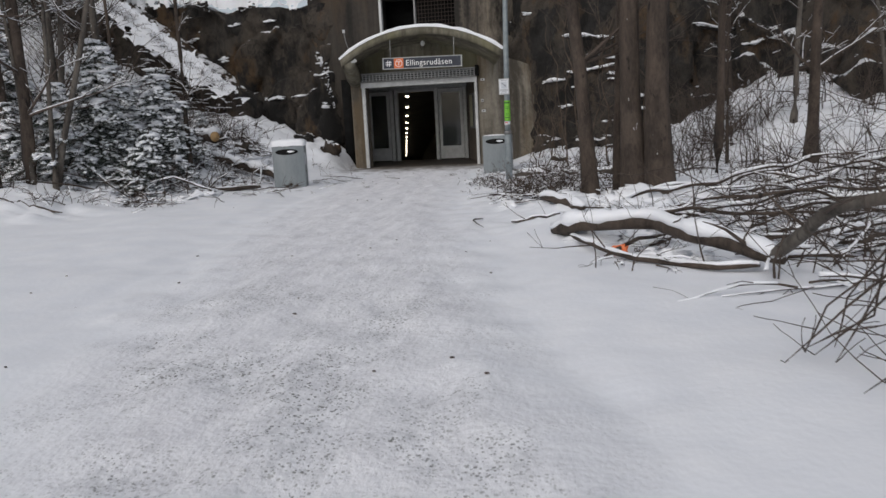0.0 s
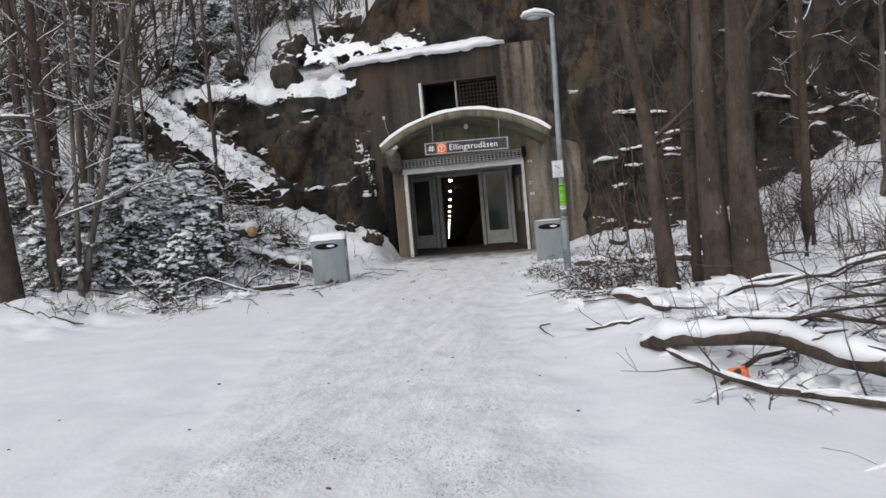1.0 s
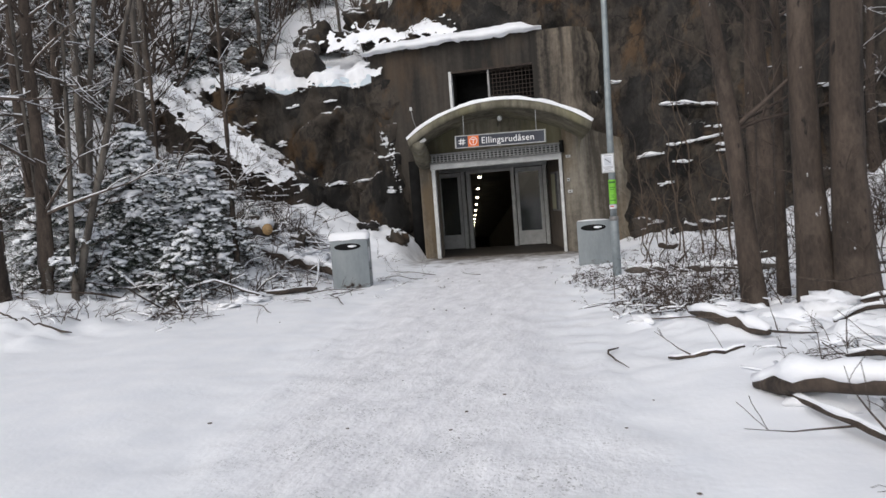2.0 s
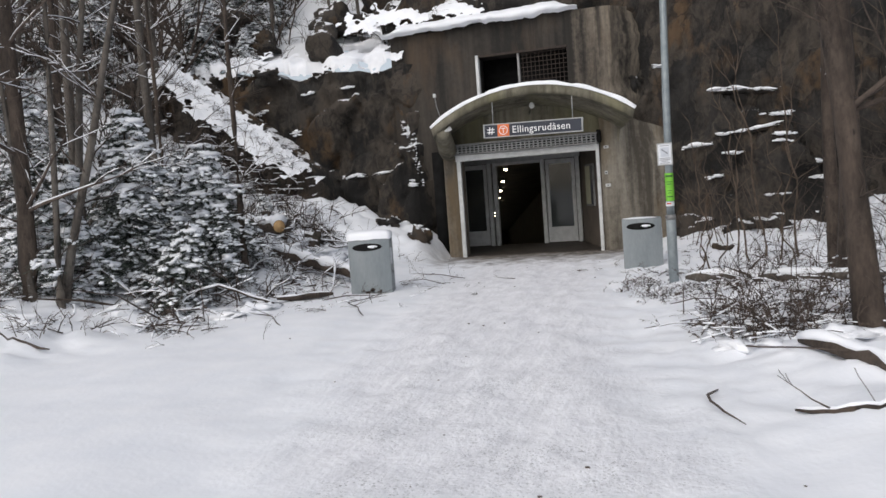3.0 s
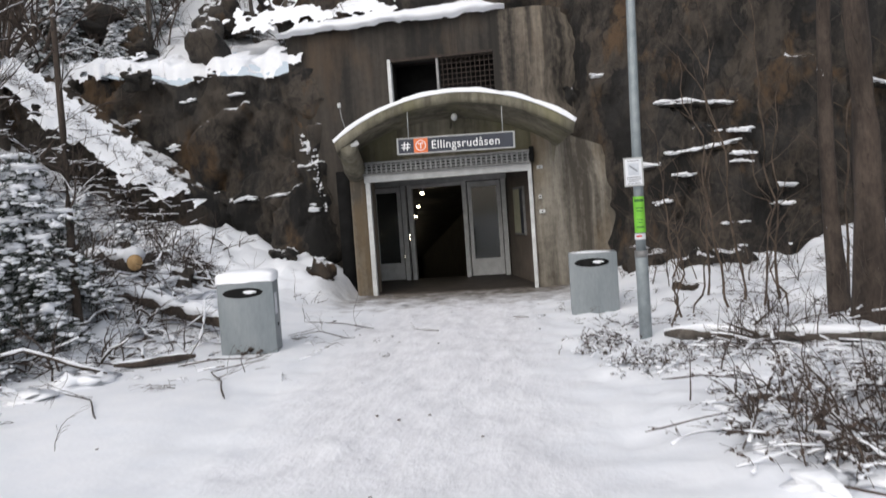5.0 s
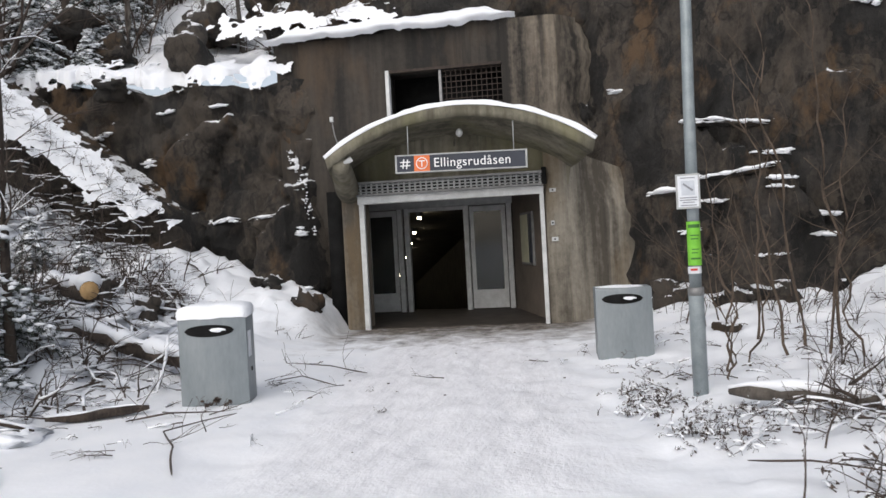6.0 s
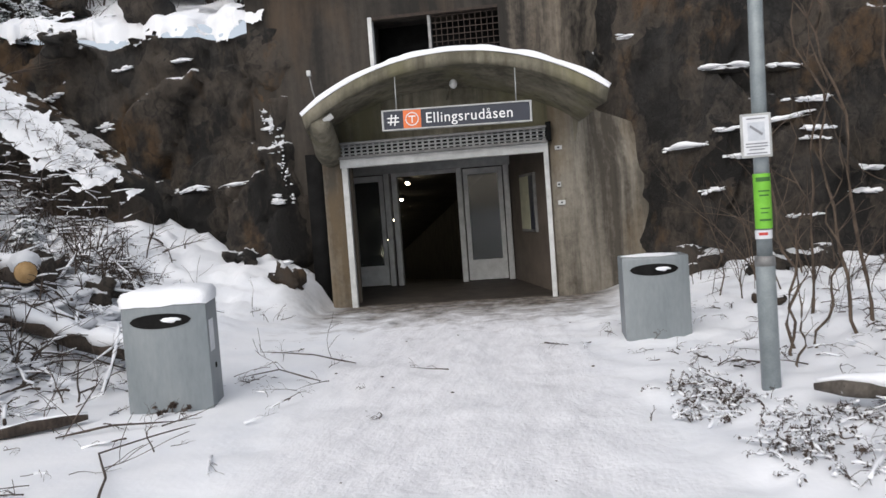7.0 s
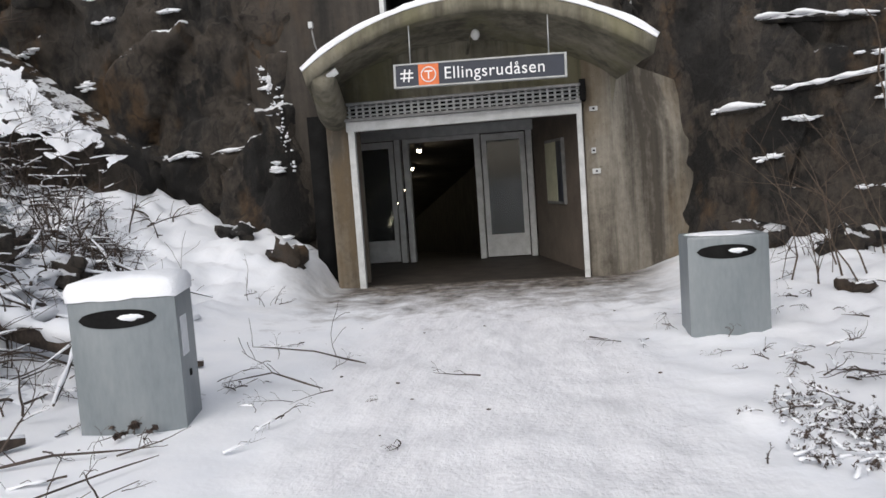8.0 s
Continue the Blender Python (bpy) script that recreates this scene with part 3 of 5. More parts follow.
lamp = part("lamp", Build().lump((0.32, 21.62, 3.26), 0.06, 0.06, 0.07, 3, 10, 0.0), WHITE, portal, "small pale dome lamp")
part("conduit", Build().tube([(0.32, 21.64, 3.28), (0.22, 21.95, 3.30), (0.12, 22.4, 3.16)], [0.02] * 3, 6), VAULT, portal)
part("floodlight", Build().box(-0.075, -0.05, -0.04, 0.075, 0.05, 0.04, pose(-1.47, 21.2, 2.88, 20, -30, 10)), WHITE, portal, "small white floodlight", False, 0.01)

box = thing("junction_box", "small pale junction box on a thin pipe over the canopy", "junction box")
part("case", Build().box(-2.25, 22.86, 3.82, -2.19, 22.92, 3.91), WHITE, box, "", False, 0.006)
part("pipe", Build().tube([(-2.22, 22.91, 3.83), (-2.20, 22.95, 3.6), (-2.12, 22.97, 3.3)], [0.012] * 3, 6), GRILLE, box)

# ---- roller shutter and its guides ----
shutter = thing("roller_shutter", "raised steel roller shutter with pale side guides", "roller shutter")
FY = 22.40
part("guide", Build().box(-1.64, FY - 0.06, -0.05, -1.545, FY + 0.02, 2.32), WHITE, shutter, "pale painted guide rail", False, 0.008)
part("guide", Build().box(1.545, FY - 0.06, -0.05, 1.62, FY + 0.02, 2.42), WHITE, shutter, "pale painted guide rail", False, 0.008)
part("lintel", Build().box(-1.66, FY - 0.07, 2.22, 1.62, FY + 0.05, 2.36), WHITE, shutter, "", False, 0.01)
part("housing", Build().box(-1.70, FY - 0.16, 2.36, 1.62, FY + 0.05, 2.40), GRILLE, shutter, "", False, 0.006)
part("housing", Build().box(-1.72, FY - 0.20, 2.57, 1.62, FY + 0.05, 2.61), GRILLE, shutter, "", False, 0.006)
part("housing", Build().box(-1.70, FY - 0.02, 2.40, 1.62, FY + 0.05, 2.57), BLACK, shutter, "", False)
for i in range(34):
    x = -1.68 + i * 0.098
    part("link", Build().box(x, FY - 0.155, 2.40, x + 0.03, FY - 0.135, 2.57), ALU, shutter, "", False)
for z in (2.43, 2.485, 2.54):
    part("rod", Build().tube([(-1.69, FY - 0.15, z), (1.61, FY - 0.15, z)], [0.013, 0.013], 6), ALU, shutter)
part("bracket", Build().box(1.60, FY - 0.20, 2.38, 1.68, FY + 0.02, 2.66), BLACK, shutter, "", False, 0.006)

for z, w, h in ((2.27, 0.11, 0.06), (1.71, 0.06, 0.075), (1.43, 0.11, 0.07)):
    box = thing("switch_box", "small grey switch box on the concrete jamb", "switch box", "switch boxes")
    part("case", Build().box(1.72, 22.35, z - h / 2, 1.72 + w, 22.41, z + h / 2), WHITE, box, "", False, 0.006)
    part("lens", Build().box(1.72 + w / 2 - 0.015, 22.343, z - 0.012, 1.72 + w / 2 + 0.015, 22.352, z + 0.012), BLACK, box, "", False)

# ---- station sign ----
sign = thing("station_sign", "dark blue hanging station sign with white lettering", "sign")
m = pose(0.385, 21.13, 2.735, 0, 1.1, 0)
part("panel", Build().box(-1.02, -0.04, -0.125, 1.02, 0.04, 0.125, m), NAVY, sign, "", False, 0.004)
part("frame", Build().box(-1.05, -0.05, -0.145, -1.02, 0.05, 0.145, m), ALU, sign, "", False, 0.004)
part("frame", Build().box(1.02, -0.05, -0.145, 1.05, 0.05, 0.145, m), ALU, sign, "", False, 0.004)
part("frame", Build().box(-1.02, -0.05, 0.125, 1.02, 0.05, 0.145, m), ALU, sign, "", False, 0.003)
part("frame", Build().box(-1.02, -0.05, -0.145, 1.02, 0.05, -0.125, m), ALU, sign, "", False, 0.003)
part("badge", Build().box(-0.74, -0.046, -0.125, -0.49, -0.038, 0.125, m), ORANGE, sign, "orange square", False)
b = Build()
ringpts = [m @ Vector((-0.615 + 0.088 * math.cos(a), -0.049, 0.088 * math.sin(a))) for a in [2 * math.pi * i / 28 for i in range(29)]]
b.tube(ringpts, [0.008] * 29, 5, False)
part("ring", b, LETTER, sign, "thin white ring")
part("mark", Build().box(-0.665, -0.051, 0.030, -0.565, -0.046, 0.046, m).box(-0.623, -0.051, -0.055, -0.607, -0.046, 0.030, m), LETTER, sign, "", False)
b = Build()
for o in (-0.03, 0.03):
    b.box(-0.885 + o - 0.009, -0.047, -0.075, -0.885 + o + 0.009, -0.041, 0.075, m @ pose(-0.885, 0, 0, 0, 8, 0) @ pose(0.885, 0, 0))
for o in (-0.028, 0.028):
    b.box(-0.965, -0.0475, o - 0.009, -0.805, -0.0415, o + 0.009, m)
part("mark", b, LETTER, sign, "white crossed bars", False)
font = bpy.data.curves.new("lettering", "FONT")
font.body, font.size, font.extrude, font.align_y = "Ellingsrud\u00e5sen", 0.205, 0.003, "CENTER"
font.space_character = 1.08
text = new("lettering", font)
mesh = bpy.data.meshes.new_from_object(text)
bpy.data.objects.remove(text)
mesh.materials.clear()
mesh.materials.append(LETTER)
wide = max(v.co.x for v in mesh.vertices) - min(v.co.x for v in mesh.vertices)
letters = new("lettering", mesh)
letters.parent = sign
letters.matrix_world = m @ pose(-0.43, -0.044, -0.005, 90, 0, 0) @ Matrix.Diagonal((1.20 / wide, 1, 1, 1))
tagged(letters, "white lettering")
for x in (-0.84, 0.84):
    part("hanger", Build().tube([m @ Vector((x, 0, 0.14)), m @ Vector((x, 0, 0.62))], [0.009, 0.009], 6), ALU, sign)

# ---- vestibule, glazed doors and tunnel ----
DY = 25.55


def skew_wall(a, c, z0, z1, t):
    (xa, ya), (xc, yc) = a, c
    return Build().prism([(xa, ya, 0), (xc, yc, 0), (xc + t, yc, 0), (xa + t, ya, 0)], pose(0, 0, z0), pose(0, 0, z1))


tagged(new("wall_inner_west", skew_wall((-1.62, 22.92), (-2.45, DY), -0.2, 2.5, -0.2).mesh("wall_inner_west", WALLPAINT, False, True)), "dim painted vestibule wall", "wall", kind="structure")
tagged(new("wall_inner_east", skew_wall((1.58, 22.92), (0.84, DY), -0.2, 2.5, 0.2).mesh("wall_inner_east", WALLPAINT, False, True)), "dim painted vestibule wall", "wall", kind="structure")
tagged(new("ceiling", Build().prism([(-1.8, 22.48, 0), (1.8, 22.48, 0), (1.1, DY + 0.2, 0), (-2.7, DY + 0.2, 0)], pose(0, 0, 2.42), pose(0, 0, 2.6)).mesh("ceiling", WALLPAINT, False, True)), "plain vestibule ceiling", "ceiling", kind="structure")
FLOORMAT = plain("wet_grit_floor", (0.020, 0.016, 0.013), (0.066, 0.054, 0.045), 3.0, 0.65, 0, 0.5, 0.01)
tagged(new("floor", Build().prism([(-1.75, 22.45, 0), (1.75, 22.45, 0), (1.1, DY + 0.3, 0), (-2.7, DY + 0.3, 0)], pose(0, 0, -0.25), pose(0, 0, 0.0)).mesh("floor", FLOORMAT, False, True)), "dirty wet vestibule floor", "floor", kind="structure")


def door_leaf(name, x0, x1, label):
    d = thing(name, label, "door", "glazed doors", kind="structure")
    y0, y1, top = DY - 0.05, DY, 2.22
    part("rail", Build().box(x0, y0, 0.02, x1, y1, 0.42), WHITE, d, "pale kick panel", False, 0.006)
    part("rail", Build().box(x0, y0, top - 0.12, x1, y1, top), WHITE, d, "", False, 0.006)
    part("stile", Build().box(x0, y0, 0.42, x0 + 0.09, y1, top - 0.12), WHITE, d, "", False, 0.006)
    part("stile", Build().box(x1 - 0.09, y0, 0.42, x1, y1, top - 0.12), WHITE, d, "", False, 0.006)
    pane = part("pane", Build().box(x0 + 0.09, y0 + 0.02, 0.42, x1 - 0.09, y0 + 0.028, top - 0.12), GLASS, d, "grey glass pane with the snow reflection in its colour", False)
    pane.visible_shadow = False
    return d


door_leaf("door_1", -2.36, -1.68, "white-framed glazed sliding door, open")
door_leaf("door_2", -0.07, 0.70, "white-framed glazed sliding door, open")
frame_set = thing("door_frame", "pale metal door frame round the dark opening", "door frame", kind="structure")
for x in (-1.655, -1.50, -0.20, 0.72):
    part("post", Build().box(x, DY - 0.09, 0, x + 0.11, DY + 0.06, 2.24), WHITE, frame_set, "", False, 0.008)
part("header", Build().box(-2.42, DY - 0.09, 2.24, 0.86, DY + 0.06, 2.44), ALU, frame_set, "", False, 0.008)
part("header", Build().box(-1.40, DY - 0.12, 2.16, -0.20, DY - 0.091, 2.235), WHITE, frame_set, "", False, 0.005)

board = thing("notice_board", "glazed notice board with pale posters on the vestibule wall", "notice board")
d = (Vector((0.84, DY, 0)) - Vector((1.58, 22.92, 0)))
u = d.normalized()
turn = Matrix.Translation((1.58, 22.92, 0)) @ Matrix.Rotation(math.atan2(u.y, u.x), 4, "Z")
part("case", Build().box(0.75, -0.005, 0.95, 1.75, 0.05, 1.98, turn), GRILLE, board, "", False, 0.01)
for x0, x1 in ((0.79, 1.05), (1.09, 1.71)):
    part("poster", Build().box(x0, 0.05, 1.0, x1, 0.056, 1.93, turn), POSTER if x1 > 1.5 else NAVY, board, "", False)

tube_wall = thing("tunnel", "long dark sloping pedestrian tunnel", "tunnel", kind="structure")
SLOPE = -0.085


def tunnel_pose(s):
    return pose(-0.80 + SKEW * s, DY + s, SLOPE * s)


def bore(outline):
    return Build().prism(outline, tunnel_pose(0.06), tunnel_pose(60))


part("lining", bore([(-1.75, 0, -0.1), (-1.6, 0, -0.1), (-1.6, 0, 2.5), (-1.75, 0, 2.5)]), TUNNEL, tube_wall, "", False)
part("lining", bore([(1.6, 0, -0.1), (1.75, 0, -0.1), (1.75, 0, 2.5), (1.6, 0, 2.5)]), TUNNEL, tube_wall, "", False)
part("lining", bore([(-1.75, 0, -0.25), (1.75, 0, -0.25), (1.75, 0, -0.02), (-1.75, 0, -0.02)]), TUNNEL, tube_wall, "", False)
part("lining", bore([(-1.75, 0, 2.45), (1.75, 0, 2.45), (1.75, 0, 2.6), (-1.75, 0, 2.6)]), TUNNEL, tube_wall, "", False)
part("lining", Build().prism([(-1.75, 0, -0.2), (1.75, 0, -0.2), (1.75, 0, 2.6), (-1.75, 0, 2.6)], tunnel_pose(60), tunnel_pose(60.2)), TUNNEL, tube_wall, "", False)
for k in range(15):
    s = 2.4 + 3.6 * k
    t = thing("ceiling_light", "lit tube lamp under the tunnel ceiling", "ceiling light", "tunnel lights")
    m = tunnel_pose(s)
    part("case", Build().box(-0.31, -0.14, 2.345, -0.21, 0.14, 2.45, m), GRILLE, t, "", False)
    part("tube", Build().box(-0.285, -0.12, 2.29, -0.235, 0.12, 2.345, m), TUBE, t, "lit white tube", False)

# ---- litter bins ----


def litter_bin(at, snowy, label):
    t = thing("litter_bin", label, "litter bin", "litter bins", at=at)
    W, D, Ht = 0.32, 0.21, 0.86
    prof = []
    n = 14
    for i in range(n + 1):
        a = -1 + 2 * i / n
        prof.append((W * a, -D - 0.055 * (1 - a * a)))
    prof += [(W, D - 0.03), (W - 0.03, D), (-W + 0.03, D), (-W, D - 0.03)]
    m = len(prof)
    b = Build()
    zs = (0.0, 0.02, 0.6, Ht - 0.02, Ht)
    for z in zs:
        k = 0.985 if z in (0.0, Ht) else 1.0
        for x, y in prof:
            b.v.append(Vector((x * k, y * k, z)))
    for j in range(len(zs) - 1):
        for k in range(m):
            a, c = j * m + k, j * m + (k + 1) % m
            b.f.append((a, c, c + m, a + m))
    b.f.append(tuple(range((len(zs) - 1) * m, len(zs) * m)))
    b.f.append(tuple(reversed(range(m))))
    body = part("body", b, BIN, t, "grey painted metal body", False)
    slot = Build()
    o = [(0.235 * math.cos(a), 0.058 * math.sin(a)) for a in [2 * math.pi * i / 24 for i in range(24)]]
    fy = lambda x: -D - 0.055 * (1 - (x / W) ** 2)
    slot.v += [Vector((x - 0.02, fy(x - 0.02) - 0.003, 0.735 + z)) for x, z in o] + [Vector((x * 0.96 - 0.02, fy(x * 0.96 - 0.02) + 0.02, 0.737 + z * 0.9)) for x, z in o]
    for k in range(24):
        slot.f.append((k, (k + 1) % 24, 24 + (k + 1) % 24, 24 + k))
    part("rim", slot, GRILLE, body, "", True)
    # No hole is cut: a black face on the front paints the slot's shade.
    hole = Build()
    xs = [-0.235 + 0.47 * i / 16 for i in range(17)]
    for x in xs:
        h = 0.058 * math.sqrt(max(0.0, 1 - (x / 0.235) ** 2))
        hole.v += [Vector((x - 0.02, fy(x - 0.02) - 0.004, 0.735 - h)), Vector((x - 0.02, fy(x - 0.02) - 0.004, 0.735 + h))]
    for i in range(16):
        hole.f.append((2 * i, 2 * i + 2, 2 * i + 3, 2 * i + 1))
    part("slot", hole, BLACK, body, "black oval face painted as the shaded opening", False)
    part("litter", Build().lump((0.05, -D - 0.048, 0.742), 0.10, 0.016, 0.026, 4, 10, 0.5), SNOW, t, "snow lying in the opening")
    part("lock", Build().box(W - 0.002, -0.03, 0.30, W + 0.008, 0.0, 0.34), BLACK, body, "", False)
    part("plate", Build().box(W - 0.002, -0.14, 0.45, W + 0.004, 0.0, 0.70), PAPER, body, "pale sticker", False)
    part("plinth", Build().box(-W + 0.03, -D + 0.0, -0.12, W - 0.03, D - 0.03, 0.0), BLACK, t, "", False)
    b = Build()
    if snowy:
        m2 = len(prof)
        for lvl, (k, dz) in enumerate(((1.03, -0.012), (1.04, 0.06), (0.97, 0.10), (0.7, 0.122))):
            for i, (x, y) in enumerate(prof):
                b.v.append(Vector((x * k, y * k, Ht + dz + 0.015 * fbm(x * 5, y * 5, 3))))
        for j in range(3):
            for k in range(m2):
                a, c = j * m2 + k, j * m2 + (k + 1) % m2
                b.f.append((a, c, c + m2, a + m2))
        b.f.append(tuple(range(3 * m2, 4 * m2)))
    else:
        for i in range(7):
            b.lump((-0.02 + 0.001 * i, -0.03, Ht), 0.28 - 0.01 * i, 0.19, 0.02, 2, 14) if i == 0 else None
    part("snow_cap", b, SNOW, t, "layer of snow on the lid")
    return t


litter_bin(pose(-1.47, 16.20, 0.02, 0, 0, 13), True, "grey metal litter bin with a thick cap of snow")
litter_bin(pose(2.58, 18.42, -0.02, 0, 0, 2), False, "grey metal litter bin with a thin dusting of snow")

# ---- street lamp ----
PX, PY = 3.055, 16.02
lamp_post = thing("street_lamp", "galvanised street lamp with notices taped to its pole", "street lamp", at=pose(PX, PY, 0))
part("pole", Build().tube([(0, 0, -0.2), (0, 0, 0.9), (0, 0, 0.95)], [0.066, 0.066, 0.062], 16), POLE, lamp_post)
part("pole", Build().tube([(0, 0, 0.93), (0.02, 0, 2.6), (0.05, 0, 4.15), (0.05, 0, 4.42)], [0.052, 0.050, 0.045, 0.043], 16), POLE, lamp_post)
part("collar", Build().tube([(0, 0, 0.90), (0, 0, 0.97)], [0.070, 0.068], 16), GRILLE, lamp_post)
head_b = Build().tube([(0.09, 0, 4.42), (-0.02, 0.0, 4.47), (-0.22, 0.0, 4.50), (-0.42, 0.0, 4.49), (-0.47, 0, 4.48)], [0.045, 0.06, 0.095, 0.08, 0.03], 12, True, 0.45)
lamp_head = part("lamp_head", head_b, POLE, lamp_post)
part("lens", Build().lump((-0.25, 0, 4.455), 0.14, 0.085, 0.035, 2, 10, 0.0), ALU, lamp_head, "clouded lens")
part("snow", Build().tube([(0.10, 0, 4.46), (-0.02, 0.0, 4.54), (-0.22, 0.0, 4.58), (-0.42, 0.0, 4.55), (-0.48, 0, 4.50)], [0.03, 0.055, 0.085, 0.07, 0.02], 10, True, 0.5), SNOW, lamp_head, "cap of snow")
notice = thing("notice", "framed white paper notice fixed to the lamp pole", "notice", at=pose(PX - 0.035, PY - 0.075, 1.80, 0, 0, -3))
part("frame", Build().box(-0.100, -0.005, -0.150, 0.100, 0.012, 0.150), ALU, notice, "", False, 0.004)
part("sheet", Build().box(-0.084, -0.010, -0.134, 0.084, -0.004, 0.134), PAPER, notice, "", False)
for z, w in ((0.115, 0.06), (-0.055, 0.07), (-0.075, 0.07), (-0.095, 0.05), (-0.12, 0.065)):
    part("line", Build().box(-w, -0.0125, z - 0.004, w, -0.0105, z + 0.004), INK, notice, "", False)
part("picture", Build().box(-0.055, -0.012, -0.035, 0.055, -0.0105, 0.09), plain("picture_grey", (0.42, 0.45, 0.50), (0.56, 0.59, 0.64), 14, 0.7, 0, 0.02, 0.001), notice, "", False)
part("picture", Build().box(-0.05, -0.0135, -0.008, 0.05, -0.0122, 0.008, pose(0, 0, 0.035, 0, 38, 0)), INK, notice, "", False)


def wrap(r, z0, z1, a0, a1, n=10):
    b = Build()
    for i in range(n + 1):
        a = radians(a0 + (a1 - a0) * i / n)
        for z in (z0, z1):
            b.v.append(Vector((r * math.cos(a), r * math.sin(a), z)))
    for i in range(n):
        b.f.append((2 * i, 2 * i + 2, 2 * i + 3, 2 * i + 1))
    return b


poster = thing("poster", "bright green paper poster wrapped round the lamp pole", "poster", at=pose(PX + 0.005, PY, 0))
part("sheet", wrap(0.057, 1.16, 1.54, 175, 365), GREEN, poster)
for k, (z, h, a, c) in enumerate(((1.50, 0.03, 215, 320), (1.42, 0.010, 230, 310), (1.39, 0.010, 235, 300), (1.30, 0.008, 240, 305), (1.27, 0.008, 240, 290), (1.22, 0.014, 230, 315))):
    part("line", wrap(0.0585, z - h / 2, z + h / 2, a, c), DARKGREEN, poster)
sticker = thing("sticker", "white sticker with a red bar on the lamp pole", "sticker", at=pose(PX, PY, 0))
part("sheet", wrap(0.057, 1.09, 1.15, 180, 360), PAPER, sticker)
part("bar", wrap(0.0585, 1.115, 1.135, 225, 285), RED, sticker)

# ---- snow on ledges ----
rnd = random.Random(7)


def snow_ledge(pts, deep, thick, seed, name="snow_ledge", label="strip of snow lying on a rock ledge"):
    """Snow along a line of points, with a rock lip beneath."""
    pts = [Vector(p) for p in pts]
    out = []
    for a, c in zip(pts, pts[1:]):
        n = max(2, round((c - a).length / 0.09))
        out += [a.lerp(c, i / n) for i in range(n)]
    out.append(pts[-1])
    b, lip = Build(), Build()
    n = len(out)
    fade = [min(1.0, 0.25 + 3.2 * min(i, n - 1 - i) / n) for i in range(n)]
    b.tube([p + Vector((0, 0.02 * noise.noise(p * 5), 0.07 * noise.noise(p * 3 + Vector((seed, 0, 0))))) for p in out],
           [deep * f * max(0.25, 0.75 + 1.3 * noise.noise(p * 4.3 + Vector((0, seed, 0)))) for f, p in zip(fade, out)], 8, True, thick / deep)
    t = thing(name, label, "snow", "snow on the rock")
    part("snow", b, SNOW, t)
    lip.tube([p - Vector((0, -deep * 0.5, thick * 0.7)) for p in out], [deep * 0.9 * f for f in fade], 6, True, 0.45)
    part("rock_lip", lip, ROCK, t, "", False)
    return t


def snow_bank(line, depth, rise, thick, drop, seed, label, material):
    """A drift along a line: an uneven overhanging front, a rounded top and a back that runs into the slope."""
    line = [Vector(p) for p in line]
    out = []
    for a, c in zip(line, line[1:]):
        n = max(2, round((c - a).length / 0.06))
        out += [a.lerp(c, i / n) for i in range(n)]
    out.append(line[-1])
    b, n = Build(), len(out)
    for i, p in enumerate(out):
        f = ss(0, 12, min(i, n - 1 - i))
        hang = drop * max(0.05, 0.4 + 1.3 * fbm(p.x * 2.6, p.z, seed, 5)) * f
        h = thick * (0.75 + 0.6 * fbm(p.x * 0.8, 2, seed, 3)) * (0.25 + 0.75 * f)
        wob = 0.10 * fbm(p.x * 2.1, 5, seed, 3)
        for dy, dz in ((0.10, -hang - 0.05), (-0.03, -hang), (-0.06, -hang * 0.4 + h * 0.3), (0.0, h * 0.75), (0.10, h), (depth * 0.4 * f, h + rise * 0.4 * f), (depth * f, h * 0.4 + rise * f)):
            b.v.append(p + Vector((0, dy + wob, dz + 0.02 * fbm(p.x * 5, dy * 5, seed, 2))))
    for i in range(n - 1):
        for j in range(6):
            q = i * 7 + j
            b.f.append((q, q + 7, q + 8, q + 1))
    t = thing("snow_bank", label, "snow", "snow on the rock")
    part("snow", b, material, t)
    return t


def face_y(x, z):
    """The front of the rock, or of the headwall between the two rock faces."""
    if -2.3 < x < 2.1:
        return 23.16
    return along(x) - crag(x, z, 11 if x < 0 else 23) + 0.06 * z + 0.55 * ss(-2.9, -2.32, x) * ss(2.9, 2.12, x)


def clumps(label, line, spread, low, high, count, seed, wide=2.4, tall=0.62):
    """Snow lying in uneven clumps along a line."""
    rs = random.Random(seed)
    line = [Vector(p) for p in line]
    b = Build()
    for _ in range(count):
        i = rs.randrange(len(line) - 1)
        p = line[i].lerp(line[i + 1], rs.random())
        d = rs.gauss(0, 1)
        p += Vector((rs.uniform(-0.1, 0.1), 0.25 * spread * d, 0.5 * spread * d))
        r = rs.uniform(low, high) * rs.uniform(0.5, 1.0)
        b.lump(p, r * rs.uniform(0.9, wide), r, r * rs.uniform(0.5 * tall, tall), rs.random() * 40, 9, 1.0)
    t = thing("snow_clumps", label, "snow", kind="stuff")
    part("snow", b, SNOW, t)
    return t


